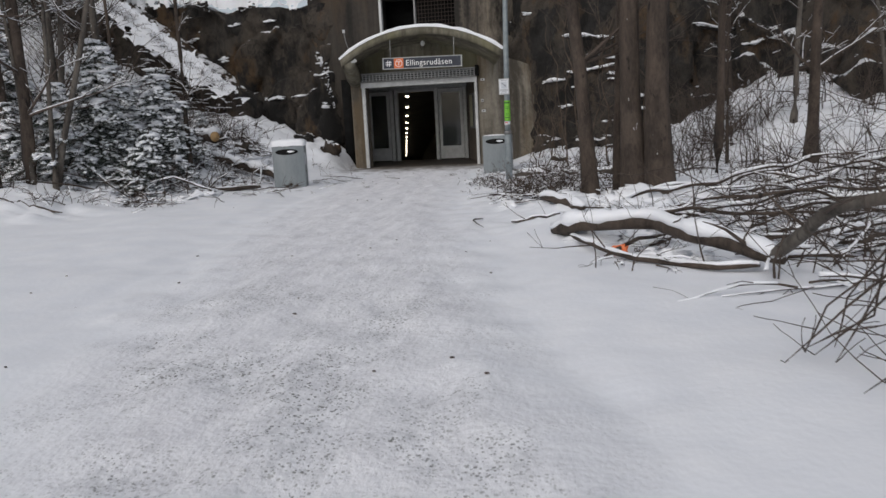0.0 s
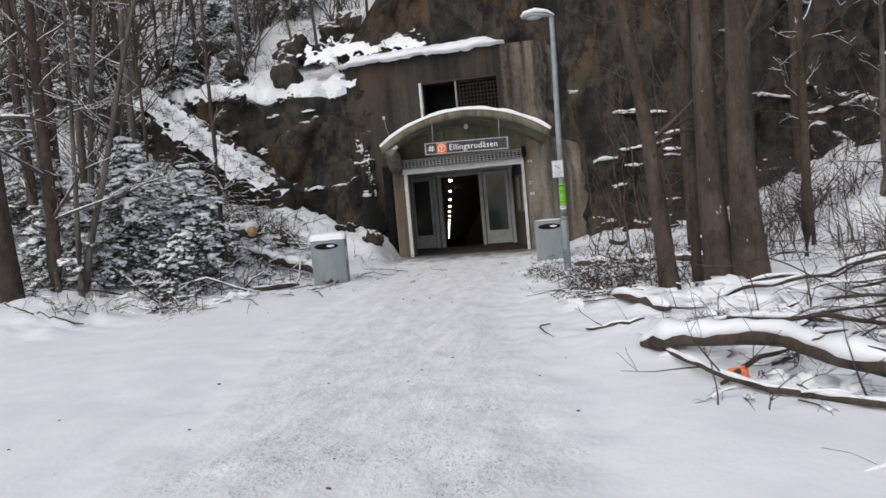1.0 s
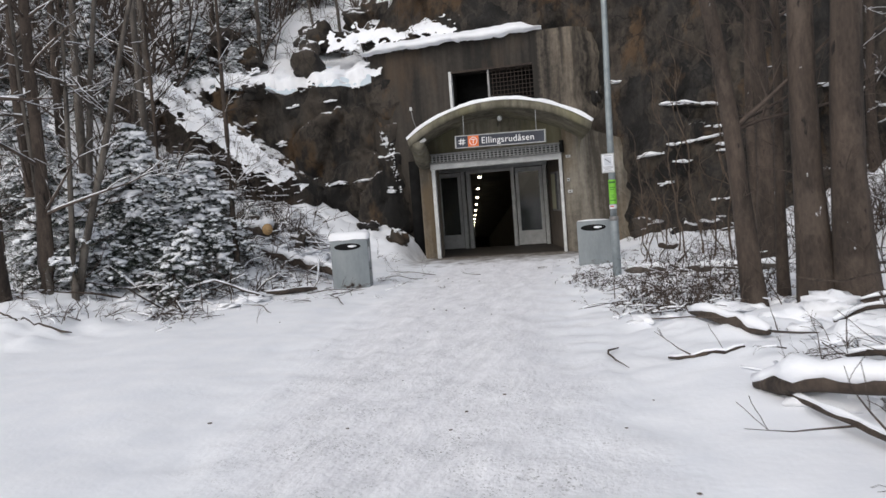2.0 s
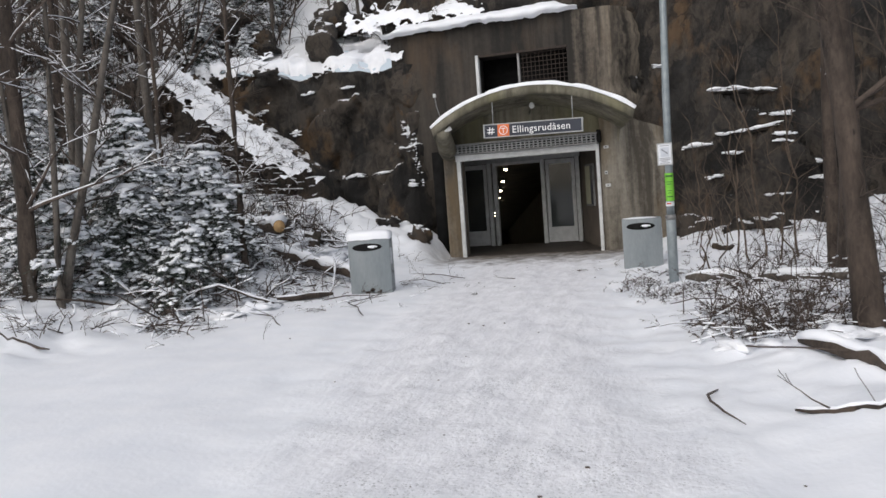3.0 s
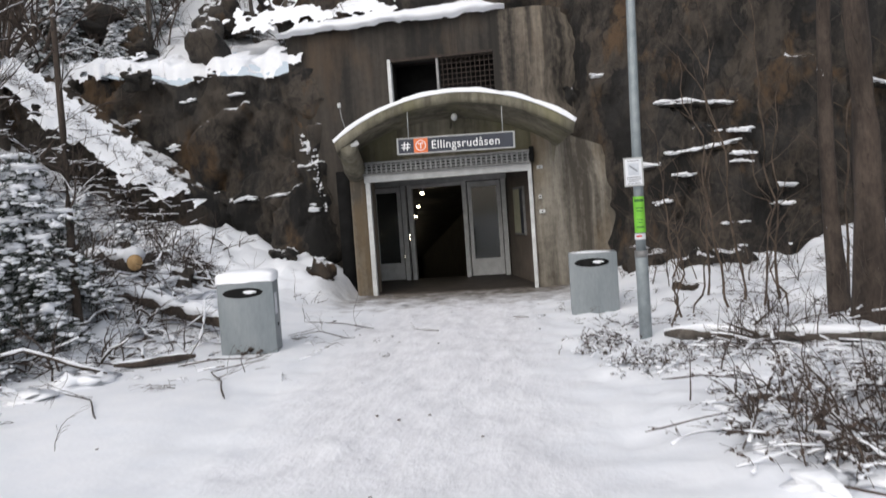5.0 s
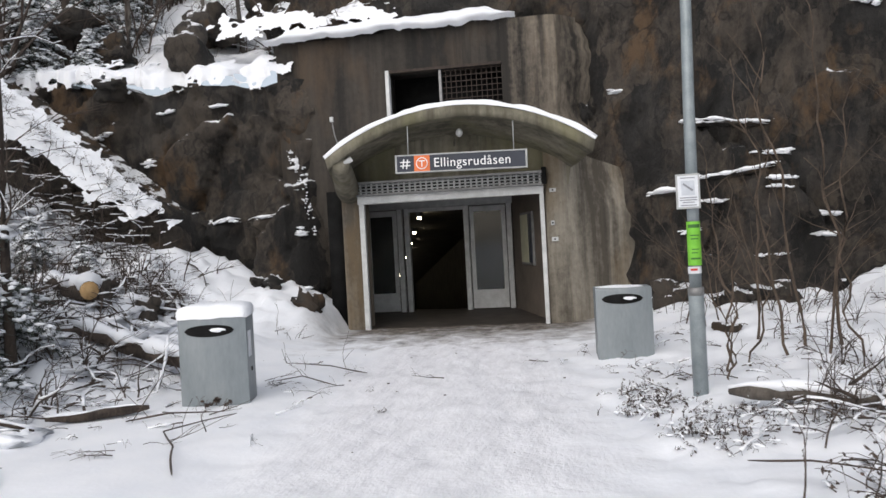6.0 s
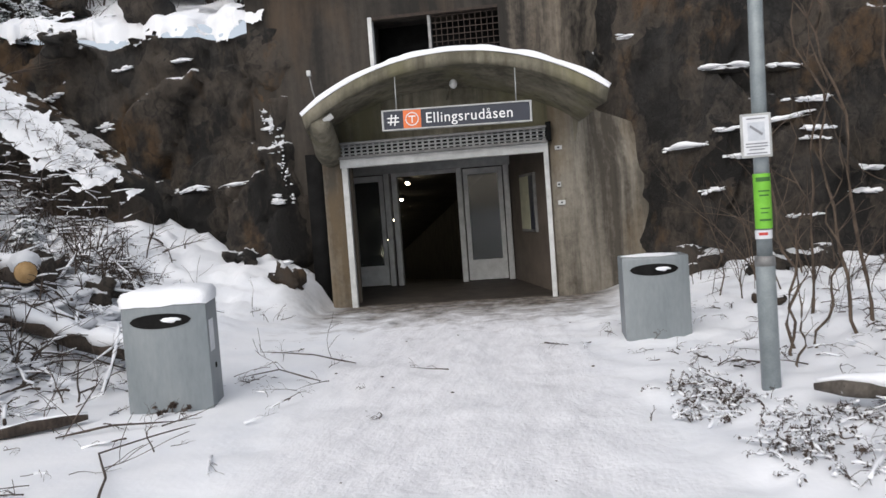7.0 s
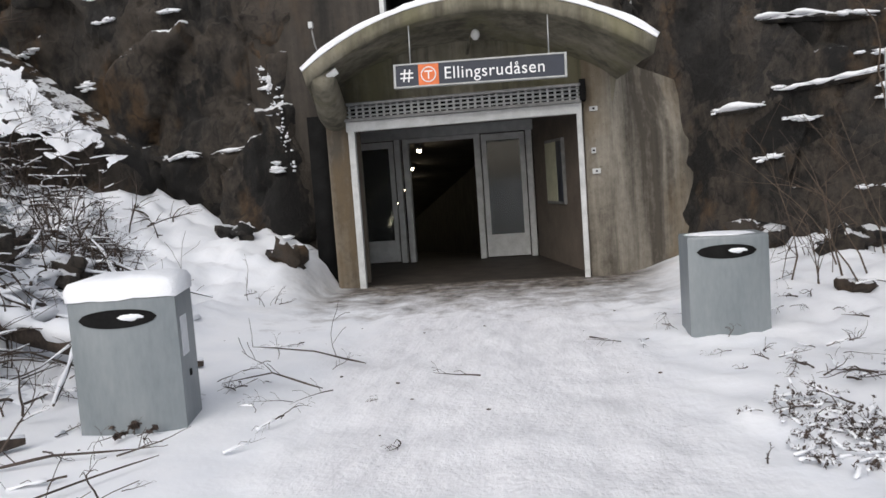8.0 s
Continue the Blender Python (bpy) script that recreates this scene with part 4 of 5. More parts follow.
LEDGES = [((-4.75, 2.06), (-4.45, 2.16), (-4.2, 2.10)), ((-4.05, 2.10), (-3.4, 2.20), (-2.75, 2.22)), ((-5.75, 4.28), (-5.45, 4.34)), ((-7.2, 3.9), (-6.9, 4.02)), ((-4.6, 4.33), (-4.35, 4.34)),
          ((3.95, 3.30), (4.6, 3.24), (5.25, 3.12)), ((4.1, 2.34), (4.7, 2.36), (5.3, 2.43)), ((4.95, 2.62), (5.35, 2.60)), ((5.2, 2.22), (5.4, 2.20)), ((5.15, 2.08), (5.4, 2.06)),
          ((4.25, 1.93), (4.5, 1.92)), ((5.0, 1.0), (5.35, 1.02)), ((3.4, 2.12), (4.0, 2.15)), ((3.9, 1.42), (4.1, 1.46)), ((5.9, 1.6), (6.1, 1.62)), ((5.9, 1.28), (6.1, 1.3)),
          ((6.6, 4.9), (7.0, 4.8)), ((2.9, 4.02), (3.1, 4.04)), ((7.2, 3.3), (8.2, 3.1)), ((8.4, 2.7), (9.6, 3.0)), ((9.8, 3.6), (11.5, 3.9)), ((7.6, 5.6), (8.6, 5.3)), ((10.4, 5.2), (12.2, 5.6)),
          ((-3.05, 3.2), (-2.95, 2.9)), ((-3.0, 2.8), (-2.9, 2.6)), ((-2.95, 1.9), (-2.85, 1.75)), ((-6.2, 3.45), (-6.05, 3.3))]
for i, line in enumerate(LEDGES):
    small = abs(line[-1][0] - line[0][0]) < 0.5
    spot = [(x, face_y(x, z) - 0.03, z) for x, z in line]
    if small:
        clumps("little snow caught on a rock ledge", spot, 0.03, 0.022, 0.065, 16, 100 + i)
    else:
        snow_ledge(spot, 0.13, 0.045, i)
        clumps("snow crumbs along a rock ledge", spot, 0.03, 0.02, 0.055, 22, 200 + i)


def snow_patch(label, x0, x1, place, seed, thick=0.09, edge=0.62, fine=2.4, material=None):
    """Snow draped over rock between x0 and x1, with a ragged edge and holes. place(x, v) gives the rock, v from -1 (front) to 1 (back)."""
    nx, nv = max(8, round((x1 - x0) / 0.04)), 44
    b, ms = Build(), []
    for i in range(nx + 1):
        x = x0 + (x1 - x0) * i / nx
        for j in range(nv + 1):
            v = -1 + 2 * j / nv
            end = max(0.0, 1 - min(i, nx - i) / (0.10 * nx))
            p = Vector(place(x, v))
            m = edge - abs(v) ** 1.5 - 0.5 * end + 0.62 * fbm(p.x * fine * 0.7, p.z * fine * 0.7, seed, 3) + 0.5 * fbm(p.x * fine * 2.3, p.z * fine * 2.3, seed + 1, 3)
            ms.append(m)
            b.v.append(p + Vector((0, -0.10, 0.25)) * (thick * 4 * (math.sqrt(max(0.0, m)) - 0.15)) * (0.5 + 0.5 * ss(0, 0.4, m)))
    w = nv + 1
    ok = [m > 0 for m in ms]
    rim = {}
    for q, m in enumerate(ms):
        if m <= 0:
            i, j = divmod(q, w)
            near = [k for k, fits in ((q - w, i > 0), (q + w, i < nx), (q - 1, j > 0), (q + 1, j < nv)) if fits and ms[k] > 0]
            if near:
                k = max(near, key=lambda c: ms[c])
                rim[q] = b.v[q].lerp(b.v[k], -m / (ms[k] - m))
    for q, p in rim.items():
        b.v[q] = p
        ok[q] = True
    for i in range(nx):
        for j in range(nv):
            q = i * w + j
            c = (q, q + w, q + w + 1, q + 1)
            if all(ok[k] for k in c) and any(ms[k] > 0 for k in c):
                b.f.append(c)
    t = thing("snow_patch", label, "snow", "snow on the rock", kind="stuff")
    part("snow", b, material or SNOW, t)
    return t


snow_patch("ragged band of snow on a ledge climbing the rock face", -9.6, -4.9, lambda x, v: (x, 21.95 + 0.45 * v, band(x) + 0.06 + 0.22 * ss(-5.8, -4.9, x) + (0.16 + 0.32 * ss(-4.8, -6.6, x)) * v), 49, 0.07, 0.55, 4.2, SNOW)
snow_patch("ragged snow along the top edge of the rock face", -9.8, -3.0, lambda x, v: (x, face_y(min(x, -2.35), 4.6) - 0.02 + (0.85 * v if v > 0 else 0.08 * v), 5.06 + 0.25 * ss(-5.8, -7.5, x) + 0.44 * v + 0.10 * fbm(x * 2, v, 4)), 53, 0.06, 0.46, 3.6, SNOW)
snow_patch("ragged snow over the broken upper rock", -5.0, -1.0, lambda x, v: (x, 23.75 + 0.5 * v, 6.05 + 0.6 * v), 55, 0.07, 0.30, 3.8, SNOW)
clumps("small snow clumps along the foot of the rock face", [(-6.6, 22.1, 1.30), (-5.2, 22.4, 1.20), (-4.5, 22.45, 0.80), (-2.5, 22.5, 0.66)], 0.12, 0.06, 0.22, 70, 52)
clumps("snow lodged in a crack of the rock", [(x, face_y(x, z) - 0.02, z) for x, z in ((-3.15, 3.4), (-3.05, 3.15), (-2.95, 2.9), (-2.9, 2.7), (-2.85, 2.5), (-2.8, 2.2), (-2.75, 1.8))], 0.05, 0.008, 0.032, 110, 54, 1.1, 1.1)
snow_bank([(-3.5, 22.95, 5.42), (-2.2, 22.95, 5.50), (-0.8, 22.95, 5.52), (0.4, 23.0, 5.55), (1.25, 23.1, 5.56)], 0.9, 0.30, 0.16, 0.06, 50, "deep snow lying on top of the concrete headwall", SNOW)
bould = thing("boulder", "brown rounded boulder standing out of the snow", "boulder")
part("rock", Build().lump((-5.12, 23.25, 5.46), 0.42, 0.42, 0.52, 9, 24, 0.45), ROCK, bould)
for i, (x, y, z, s) in enumerate(((-6.6, 22.9, 4.95, 0.3), (-7.6, 24.6, 6.1, 0.55), (-5.6, 25.2, 6.6, 0.7), (-3.4, 24.6, 6.3, 0.6), (-9.5, 25.5, 7.0, 0.8), (-4.3, 26.4, 7.4, 0.7), (-2.4, 25.0, 6.9, 0.6))):
    t = thing("boulder", "dark boulder partly covered by snow", "boulder", "boulders on the slope")
    part("rock", Build().lump((x, y, z - 0.1), s, s * 0.8, s * 0.6, i + 20, 20, 1.0), ROCK, t)
rock_l = thing("boulder", "low dark rock poking out of the snow by the portal", "boulder")
part("rock", Build().lump((-2.5, 21.75, ground(-2.5, 21.75) + 0.04), 0.26, 0.16, 0.24, 5, 16, 1.1), ROCK, rock_l)

# ---- trees ----


def limb(b, snow, start, way, length, r, depth, rs, droop=0.0, twigs=4):
    n = 5
    pts, rad = [Vector(start)], [r]
    d = Vector(way).normalized()
    for i in range(n):
        d = (d + Vector((rs.uniform(-1, 1), rs.uniform(-1, 1), rs.uniform(-0.6, 0.9) - droop)) * 0.22).normalized()
        pts.append(pts[-1] + d * length / n)
        rad.append(max(0.0025, r * (1 - 0.85 * (i + 1) / n)))
    b.tube(pts, rad, 5 if r > 0.02 else 3, False)
    if snow is not None and abs(d.z) < 0.75 and rs.random() < 0.7:
        snow.tube([p + Vector((0, 0, q * 0.8 + 0.004)) for p, q in zip(pts[:4], rad[:4])], [q * 0.5 + 0.003 for q in rad[:4]], 4, False)
    if depth > 0:
        for k in range(twigs):
            i = rs.randint(1, n - 1)
            side = Vector((rs.uniform(-1, 1), rs.uniform(-1, 1), rs.uniform(-0.2, 0.9))).normalized()
            limb(b, snow, pts[i], d * 0.7 + side, length * rs.uniform(0.35, 0.6), rad[i] * 0.6, depth - 1, rs, droop, twigs)
    return pts


def bare_tree(height, r, seed, lean=(0, 0), first=0.3, limbs=12, bark=None, snowy=True, label="bare leafless tree with dusted branches"):
    rs = random.Random(seed)
    t = thing("tree", label, "tree", "bare trees")
    trunk, crown, snow = Build(), Build(), Build()
    n = 14
    pts, rad = [], []
    for i in range(n + 1):
        k = i / n
        pts.append(Vector((lean[0] * k * height + 0.10 * noise.noise(Vector((k * 3, seed, 0))) * height * 0.12, lean[1] * k * height + 0.1 * noise.noise(Vector((k * 3, seed, 5))) * height * 0.1, -0.3 + k * height)))
        rad.append(r * (1.0 - 0.82 * k) * (1 + 0.5 * max(0, 0.12 - k) / 0.12) + 0.012)
    trunk.tube(pts, rad, 10, False)
    for k in range(limbs):
        i = rs.randint(max(1, int(first * n)), n - 1)
        a = rs.uniform(0, 2 * math.pi)
        limb(crown, snow, pts[i], (math.cos(a), math.sin(a), rs.uniform(0.15, 0.9)), height * rs.uniform(0.10, 0.24), rad[i] * 0.27 + 0.003, 2, rs, 0.1)
    for k in range(7):
        i = rs.randint(1, 6)
        a = rs.uniform(0, 2 * math.pi)
        limb(crown, None, pts[i], (math.cos(a), math.sin(a), rs.uniform(0.2, 0.8)), rs.uniform(0.4, 0.9), 0.009, 1, rs, 0, 3)
    part("trunk", trunk, bark or BARK, t)
    tagged(part("crown", crown, TWIG, t, "bare brown branches"), kind="stuff")
    if snowy and snow.v:
        tagged(part("snow", snow, SNOW, t, "snow lying along the branches"), kind="stuff")
    return t


def put(t, x, y, turn=0.0, scale=1.0, z=None):
    base = ground(x, y) if y < 22.8 else hill(x, y)
    t.matrix_world = pose(x, y, (base if z is None else z), 0, 0, turn) @ Matrix.Scale(scale, 4)
    return t


put(bare_tree(10, 0.095, 101, (-0.09, 0.03), 0.25, 12, None, False, "leaning brown alder trunk beside the path"), 4.62, 12.0)
put(bare_tree(9, 0.05, 102, (0.02, 0.03), 0.25, 9, None, False), 4.98, 12.7)
put(bare_tree(11, 0.145, 103, (-0.01, 0.02), 0.3, 9, None, False, "thick reddish-brown trunk beside the path"), 5.19, 11.95)
put(bare_tree(11, 0.165, 104, (0.0, 0.0), 0.3, 9, None, False, "thick brown trunk grown together with its neighbour"), 5.53, 11.85)
put(bare_tree(10, 0.06, 106, (0.03, 0.02), 0.25, 8), 6.6, 14.3)
put(bare_tree(11, 0.14, 107, (0.0, 0.02), 0.3, 8, None, False, "dark trunk standing in the brush by the fallen log"), 5.27, 16.0)
put(bare_tree(10, 0.09, 108, (-0.012, 0.02), 0.3, 8, None, False, "dark trunk standing in the brush by the fallen log"), 5.31, 17.0)
put(bare_tree(6.5, 0.05, 116, (0.33, 0.0), 0.3, 7, BARK_GREY, True, "slim grey stem leaning over the young spruces"), -4.73, 13.25)
put(bare_tree(6.5, 0.035, 117, (0.06, 0.0), 0.3, 6, BARK_GREY), -4.6, 13.1)
put(bare_tree(6.0, 0.03, 118, (-0.05, 0.0), 0.3, 6, BARK_GREY), -4.9, 13.0)
put(bare_tree(11, 0.19, 110, (-0.01, 0.0), 0.3, 12, None, True, "thick dark trunk at the edge of the wood"), -5.35, 12.35)
put(bare_tree(10, 0.10, 111, (0.015, 0.02), 0.2, 14), -5.0, 13.0)
slim = bare_tree(8.5, 0.085, 112, (0.03, 0.02), 0.15, 14, BARK_GREY)
put(slim, -5.6, 14.6)
slim2 = bare_tree(7.0, 0.055, 113, (0.16, 0.0), 0.15, 12, BARK_GREY)
put(slim2, -5.3, 14.1)
slim3 = bare_tree(9.5, 0.11, 114, (-0.02, 0.02), 0.2, 16)
put(slim3, -7.4, 15.4)
pole_tree = bare_tree(6.5, 0.045, 115, (0.01, 0.0), 0.3, 8)
put(pole_tree, -3.6, 16.0)
wood = random.Random(31)
kinds = (slim, slim2, slim3, pole_tree)
spots = []
while len(spots) < 95:
    x, y = wood.uniform(-24, -6.2), wood.uniform(12.0, 42)
    if y > 22 and x > -9:
        continue
    if all((x - a) ** 2 + (y - c) ** 2 > 1.1 for a, c in spots):
        spots.append((x, y))
for x, y in spots:
    put(copy_thing(kinds[wood.randrange(4)], Matrix()), x, y, wood.uniform(0, 360), wood.uniform(0.75, 1.25))
for x, y in ((-7.5, 25), (-6.2, 26.5), (-5.0, 25.6), (-3.9, 27.5), (-8.5, 28), (-2.6, 26.5), (-5.8, 30), (-9, 25.2), (-3.2, 30), (-7.2, 32), (-1.2, 29)):
    put(copy_thing(kinds[wood.randrange(4)], Matrix()), x, y, wood.uniform(0, 360), wood.uniform(0.6, 1.0))
for x, y, k in ((8.3, 16.5, 0.6), (7.7, 19.6, 0.8), (9.2, 14.0, 0.6), (10.5, 17.0, 0.9), (9.6, 10.5, 1.2), (11.5, 13.0, 1.1), (12.5, 16, 1.0), (8.7, 9.0, 0.7), (13.5, 10, 1.2), (7.0, 15.6, 0.6), (8.1, 14.6, 0.8), (10.0, 12.0, 0.7)):
    put(copy_thing(kinds[wood.randrange(4)], Matrix()), x, y, wood.uniform(0, 360), k)




def sapling(height, r, seed, lean):
    """A thin crooked stem that forks once or twice."""
    rs = random.Random(seed)
    t = thing("sapling", "thin crooked brown sapling before the rock wall", "sapling", "saplings by the lamp")
    n = 16
    pts = [Vector((lean * height * (k / n) + 0.20 * noise.noise(Vector((k * 0.33, seed, 0))), 0.16 * noise.noise(Vector((k * 0.33, seed, 7))), -0.1 + height * k / n)) for k in range(n + 1)]
    part("stem", Build().tube(pts, [r * (1 - 0.75 * k / n) for k in range(n + 1)], 6, False), SAPLING, t)
    b = Build()
    for k in range(4):
        i = rs.randint(5, n - 2)
        a = rs.uniform(0, 2 * math.pi)
        limb(b, None, pts[i], (math.cos(a), 0.5 * math.sin(a), rs.uniform(0.5, 1.4)), height * rs.uniform(0.10, 0.24), r * 0.45, 1, rs, 0, 1)
    tagged(part("crown", b, SAPLING, t), kind="stuff")
    return t


for k, (x, y, h, lean) in enumerate(((3.50, 17.0, 2.0, 0.05), (3.62, 17.3, 2.5, -0.10), (3.78, 17.1, 1.8, 0.10), (4.20, 17.5, 3.2, -0.14), (4.45, 17.9, 4.0, -0.10), (4.60, 17.6, 3.0, 0.12), (4.05, 18.3, 3.4, 0.06), (5.0, 18.4, 4.2, -0.05), (3.40, 16.6, 1.0, 0.1), (4.8, 17.0, 2.2, -0.2), (5.7, 18.0, 4.4, 0.04), (6.2, 17.2, 4.0, -0.06))):
    put(sapling(h, 0.009 + 0.0028 * h, 1200 + k, lean), x, y)


def spruce(height, seed, label, tilt=(0, 0), load=0.62):
    """A small spruce with drooping fronds that carry snow."""
    rs = random.Random(seed)
    t = thing("spruce", label, "spruce", "young spruces")
    trunk, crown, snow = Build(), Build(), Build()
    trunk.tube([(0, 0, -0.2), (tilt[0] * 0.5, tilt[1] * 0.5, height * 0.5), (tilt[0], tilt[1], height)], [0.05 * height / 3, 0.03, 0.006], 7, False)
    levels = int(height * 9)
    for l in range(levels):
        k = l / levels
        z = 0.12 + k * (height - 0.15)
        reach = (1 - k) ** 0.8 * height * 0.46 + 0.08
        for _ in range(6 if k < 0.8 else 4):
            a = rs.uniform(0, 2 * math.pi)
            ln = reach * rs.uniform(0.4, 1.3)
            out = Vector((math.cos(a), math.sin(a), 0))
            side = Vector((-out.y, out.x, 0))
            o = Vector((tilt[0] * k, tilt[1] * k, z))
            spine = [o + out * ln * s + Vector((0, 0, -ln * (0.30 * s + 0.28 * s * s) + 0.1 * ln * s ** 3)) for s in (0, 0.3, 0.55, 0.8, 1.0)]
            crown.tube(spine, [0.010, 0.008, 0.006, 0.004, 0.002], 3, False)
            for q in range(15):
                s = 0.10 + 0.90 * q / 15
                i = min(3, int(s * 4))
                p = spine[i].lerp(spine[i + 1], s * 4 - i)
                for sg in (-1, 1):
                    w = (ln * 0.26 * (1.1 - s) + 0.05) * rs.uniform(0.6, 1.3)
                    tip = p + side * sg * w + out * w * 0.7 + Vector((0, 0, -w * rs.uniform(0.1, 0.7)))
                    crown.tube([p, tip], [0.006, 0.002], 3, False)
                    for _k in range(7):
                        c = p.lerp(tip, rs.uniform(0.1, 1.0))
                        d = ((tip - p).normalized() + Vector((rs.uniform(-1, 1), rs.uniform(-1, 1), rs.uniform(-1, 0.7)))).normalized() * rs.uniform(0.03, 0.06)
                        e = d.cross(Vector((rs.uniform(-1, 1), rs.uniform(-1, 1), 1))).normalized() * 0.007
                        crown.quad(c - e, c + d - e * 0.3, c + d + e * 0.3, c + e)
                    if rs.random() < load:
                        c = p.lerp(tip, rs.uniform(0.2, 0.8)) + Vector((0, 0, 0.012))
                        snow.lump(c, rs.uniform(0.025, 0.07), rs.uniform(0.025, 0.07), rs.uniform(0.012, 0.028), rs.random() * 30, 5, 0.7)
            if rs.random() < 0.7 * load:
                c = spine[2].lerp(spine[3], rs.random()) + Vector((0, 0, 0.03))
                snow.lump(c, rs.uniform(0.06, 0.19), rs.uniform(0.06, 0.14), rs.uniform(0.03, 0.06), rs.random() * 30, 8, 0.9)
    part("trunk", trunk, BARK, t)
    tagged(part("crown", crown, NEEDLE, t, "dark green drooping needle fronds", False), kind="stuff")
    tagged(part("snow", snow, SNOW, t, "snow lying on the fronds"), kind="stuff")
    return t


sp1 = put(spruce(2.7, 201, "young spruce with snow-laden drooping branches", (0.15, 0.0), 0.62), -4.75, 14.7)
sp2 = put(spruce(2.3, 202, "low young spruce bent under snow"), -4.1, 15.9, 40)
sp4 = put(spruce(1.9, 204, "low spread spruce under patches of snow", (0.5, -0.3)), -5.2, 13.7, 10)
sp3 = put(spruce(1.25, 203, "small bent spruce half buried in snow", (0.45, -0.25), 0.32), -3.85, 14.1, 80)
for x, y, sc in ((-5.4, 16.6, 0.8), (-6.4, 14.4, 0.7), (-9.4, 27, 1.2), (-7.8, 30, 1.3), (-10.5, 19, 1.2), (-12, 16, 1.1), (-3.4, 31, 1.3), (-6.5, 20.2, 0.5), (-7.6, 20.2, 0.6), (-5.2, 19.6, 0.4), (-9.2, 24, 0.9), (-11.5, 22.5, 1.2), (-8.4, 26.4, 0.9), (-10.2, 29.5, 1.4), (-2.2, 30.5, 1.2), (-13.5, 20.5, 1.3), (-14.5, 25, 1.5), (-5.7, 24.4, 0.45), (-3.6, 24.3, 0.4), (-7.9, 24.2, 0.5)):
    put(copy_thing(sp1 if sc > 0.8 else sp2, Matrix()), x, y, wood.uniform(0, 360), sc)

# ---- brushwood ----


def brush(name, label, x0, x1, y0, y1, count, tall, seed, upright=0.4, snowy=0.5, thick=0.008, leaf=0, base=None, scatter=0.14, wood=None, big=1.0):
    rs = random.Random(seed)
    b, snow, lv = Build(), Build(), Build()
    stools = [(rs.uniform(x0, x1), rs.uniform(y0, y1)) for _ in range(max(3, count // 7))]
    for _ in range(count):
        x, y = rs.choice(stools)
        x, y = x + rs.gauss(0, scatter), y + rs.gauss(0, scatter)
        z = (base(x, y, rs) if base else ground(x, y) if y < 23 else hill(x, y)) + 0.01
        up_ = rs.random() < upright
        a = rs.uniform(0, 2 * math.pi)
        d = Vector((math.cos(a) * (0.25 if up_ else 1), math.sin(a) * (0.25 if up_ else 1), 1.0 if up_ else rs.uniform(0.0, 0.4))).normalized()
        ln = tall * rs.uniform(0.4, 1.0)
        p = Vector((x, y, z))
        if not up_:
            p.z += rs.uniform(0, 0.3) * tall * 0.5
        pts = [p]
        n = 7
        bow = Vector((rs.uniform(-1, 1), rs.uniform(-1, 1), rs.uniform(-0.9, 0.1))) * 0.16
        for i in range(n):
            d = (d + bow + Vector((rs.uniform(-1, 1), rs.uniform(-1, 1), rs.uniform(-1, 0.8) * 0.6)) * 0.24).normalized()
            q = pts[-1] + d * ln / n
            q.z = max(q.z, z)
            pts.append(q)
        r = thick * rs.uniform(0.5, 1.4)
        rad = [r * (1 - 0.8 * i / n) for i in range(n + 1)]
        b.tube(pts, rad, 4, False)
        for k in range(rs.randint(2, 6)):
            i = rs.randint(1, n - 1)
            e = pts[i] + (d + Vector((rs.uniform(-1, 1), rs.uniform(-1, 1), rs.uniform(-0.3, 0.8)))).normalized() * ln * 0.3
            b.tube([pts[i], pts[i].lerp(e, 0.5) + Vector((0, 0, 0.02)), e], [rad[i] * 0.7, rad[i] * 0.5, 0.002], 3, False)
            for _l in range(leaf):
                c = pts[i].lerp(e, rs.random())
                s = rs.uniform(0.005, 0.014) * big
                u1 = Vector((rs.uniform(-1, 1), rs.uniform(-1, 1), rs.uniform(-1, 1))).normalized() * s
                u2 = u1.cross(Vector((rs.uniform(-1, 1), rs.uniform(-1, 1), 1))).normalized() * s * 0.5
                lv.quad(c - u1, c + u2, c + u1, c - u2)
        if not up_ and rs.random() < snowy:
            k0 = rs.randint(0, 3)
            k1 = rs.randint(k0 + 2, n) + 1
            snow.tube([q + Vector((0, 0, w + 0.003)) for q, w in zip(pts[k0:k1], rad[k0:k1])], [(w * 0.8 + 0.010) * rs.uniform(0.5, 1.4) for w in rad[k0:k1]], 5, True, 0.7)
        elif rs.random() < snowy * 0.06:
            q = pts[rs.randint(2, n)]
            snow.lump(q, rs.uniform(0.015, 0.05), rs.uniform(0.015, 0.05), rs.uniform(0.010, 0.02), rs.random() * 9, 6, 0.8)
    t = thing(name, label, "brushwood", kind="stuff")
    part("twigs", b, wood or TWIG, t)
    if snow.v:
        part("snow", snow, SNOW, t, "snow caught on the twigs")
    if lv.v:
        part("leaves", lv, DEAD, t, "withered leaves", False)
    return t


brush("brushwood", "snowy hanging shrubs on the rock outcrop", -9.4, -4.9, 21.2, 21.9, 460, 0.75, 330, 0.2, 1.0, 0.011, 1, lambda x, y, r: r.uniform(0.5, max(0.7, band(x) - 0.3)))


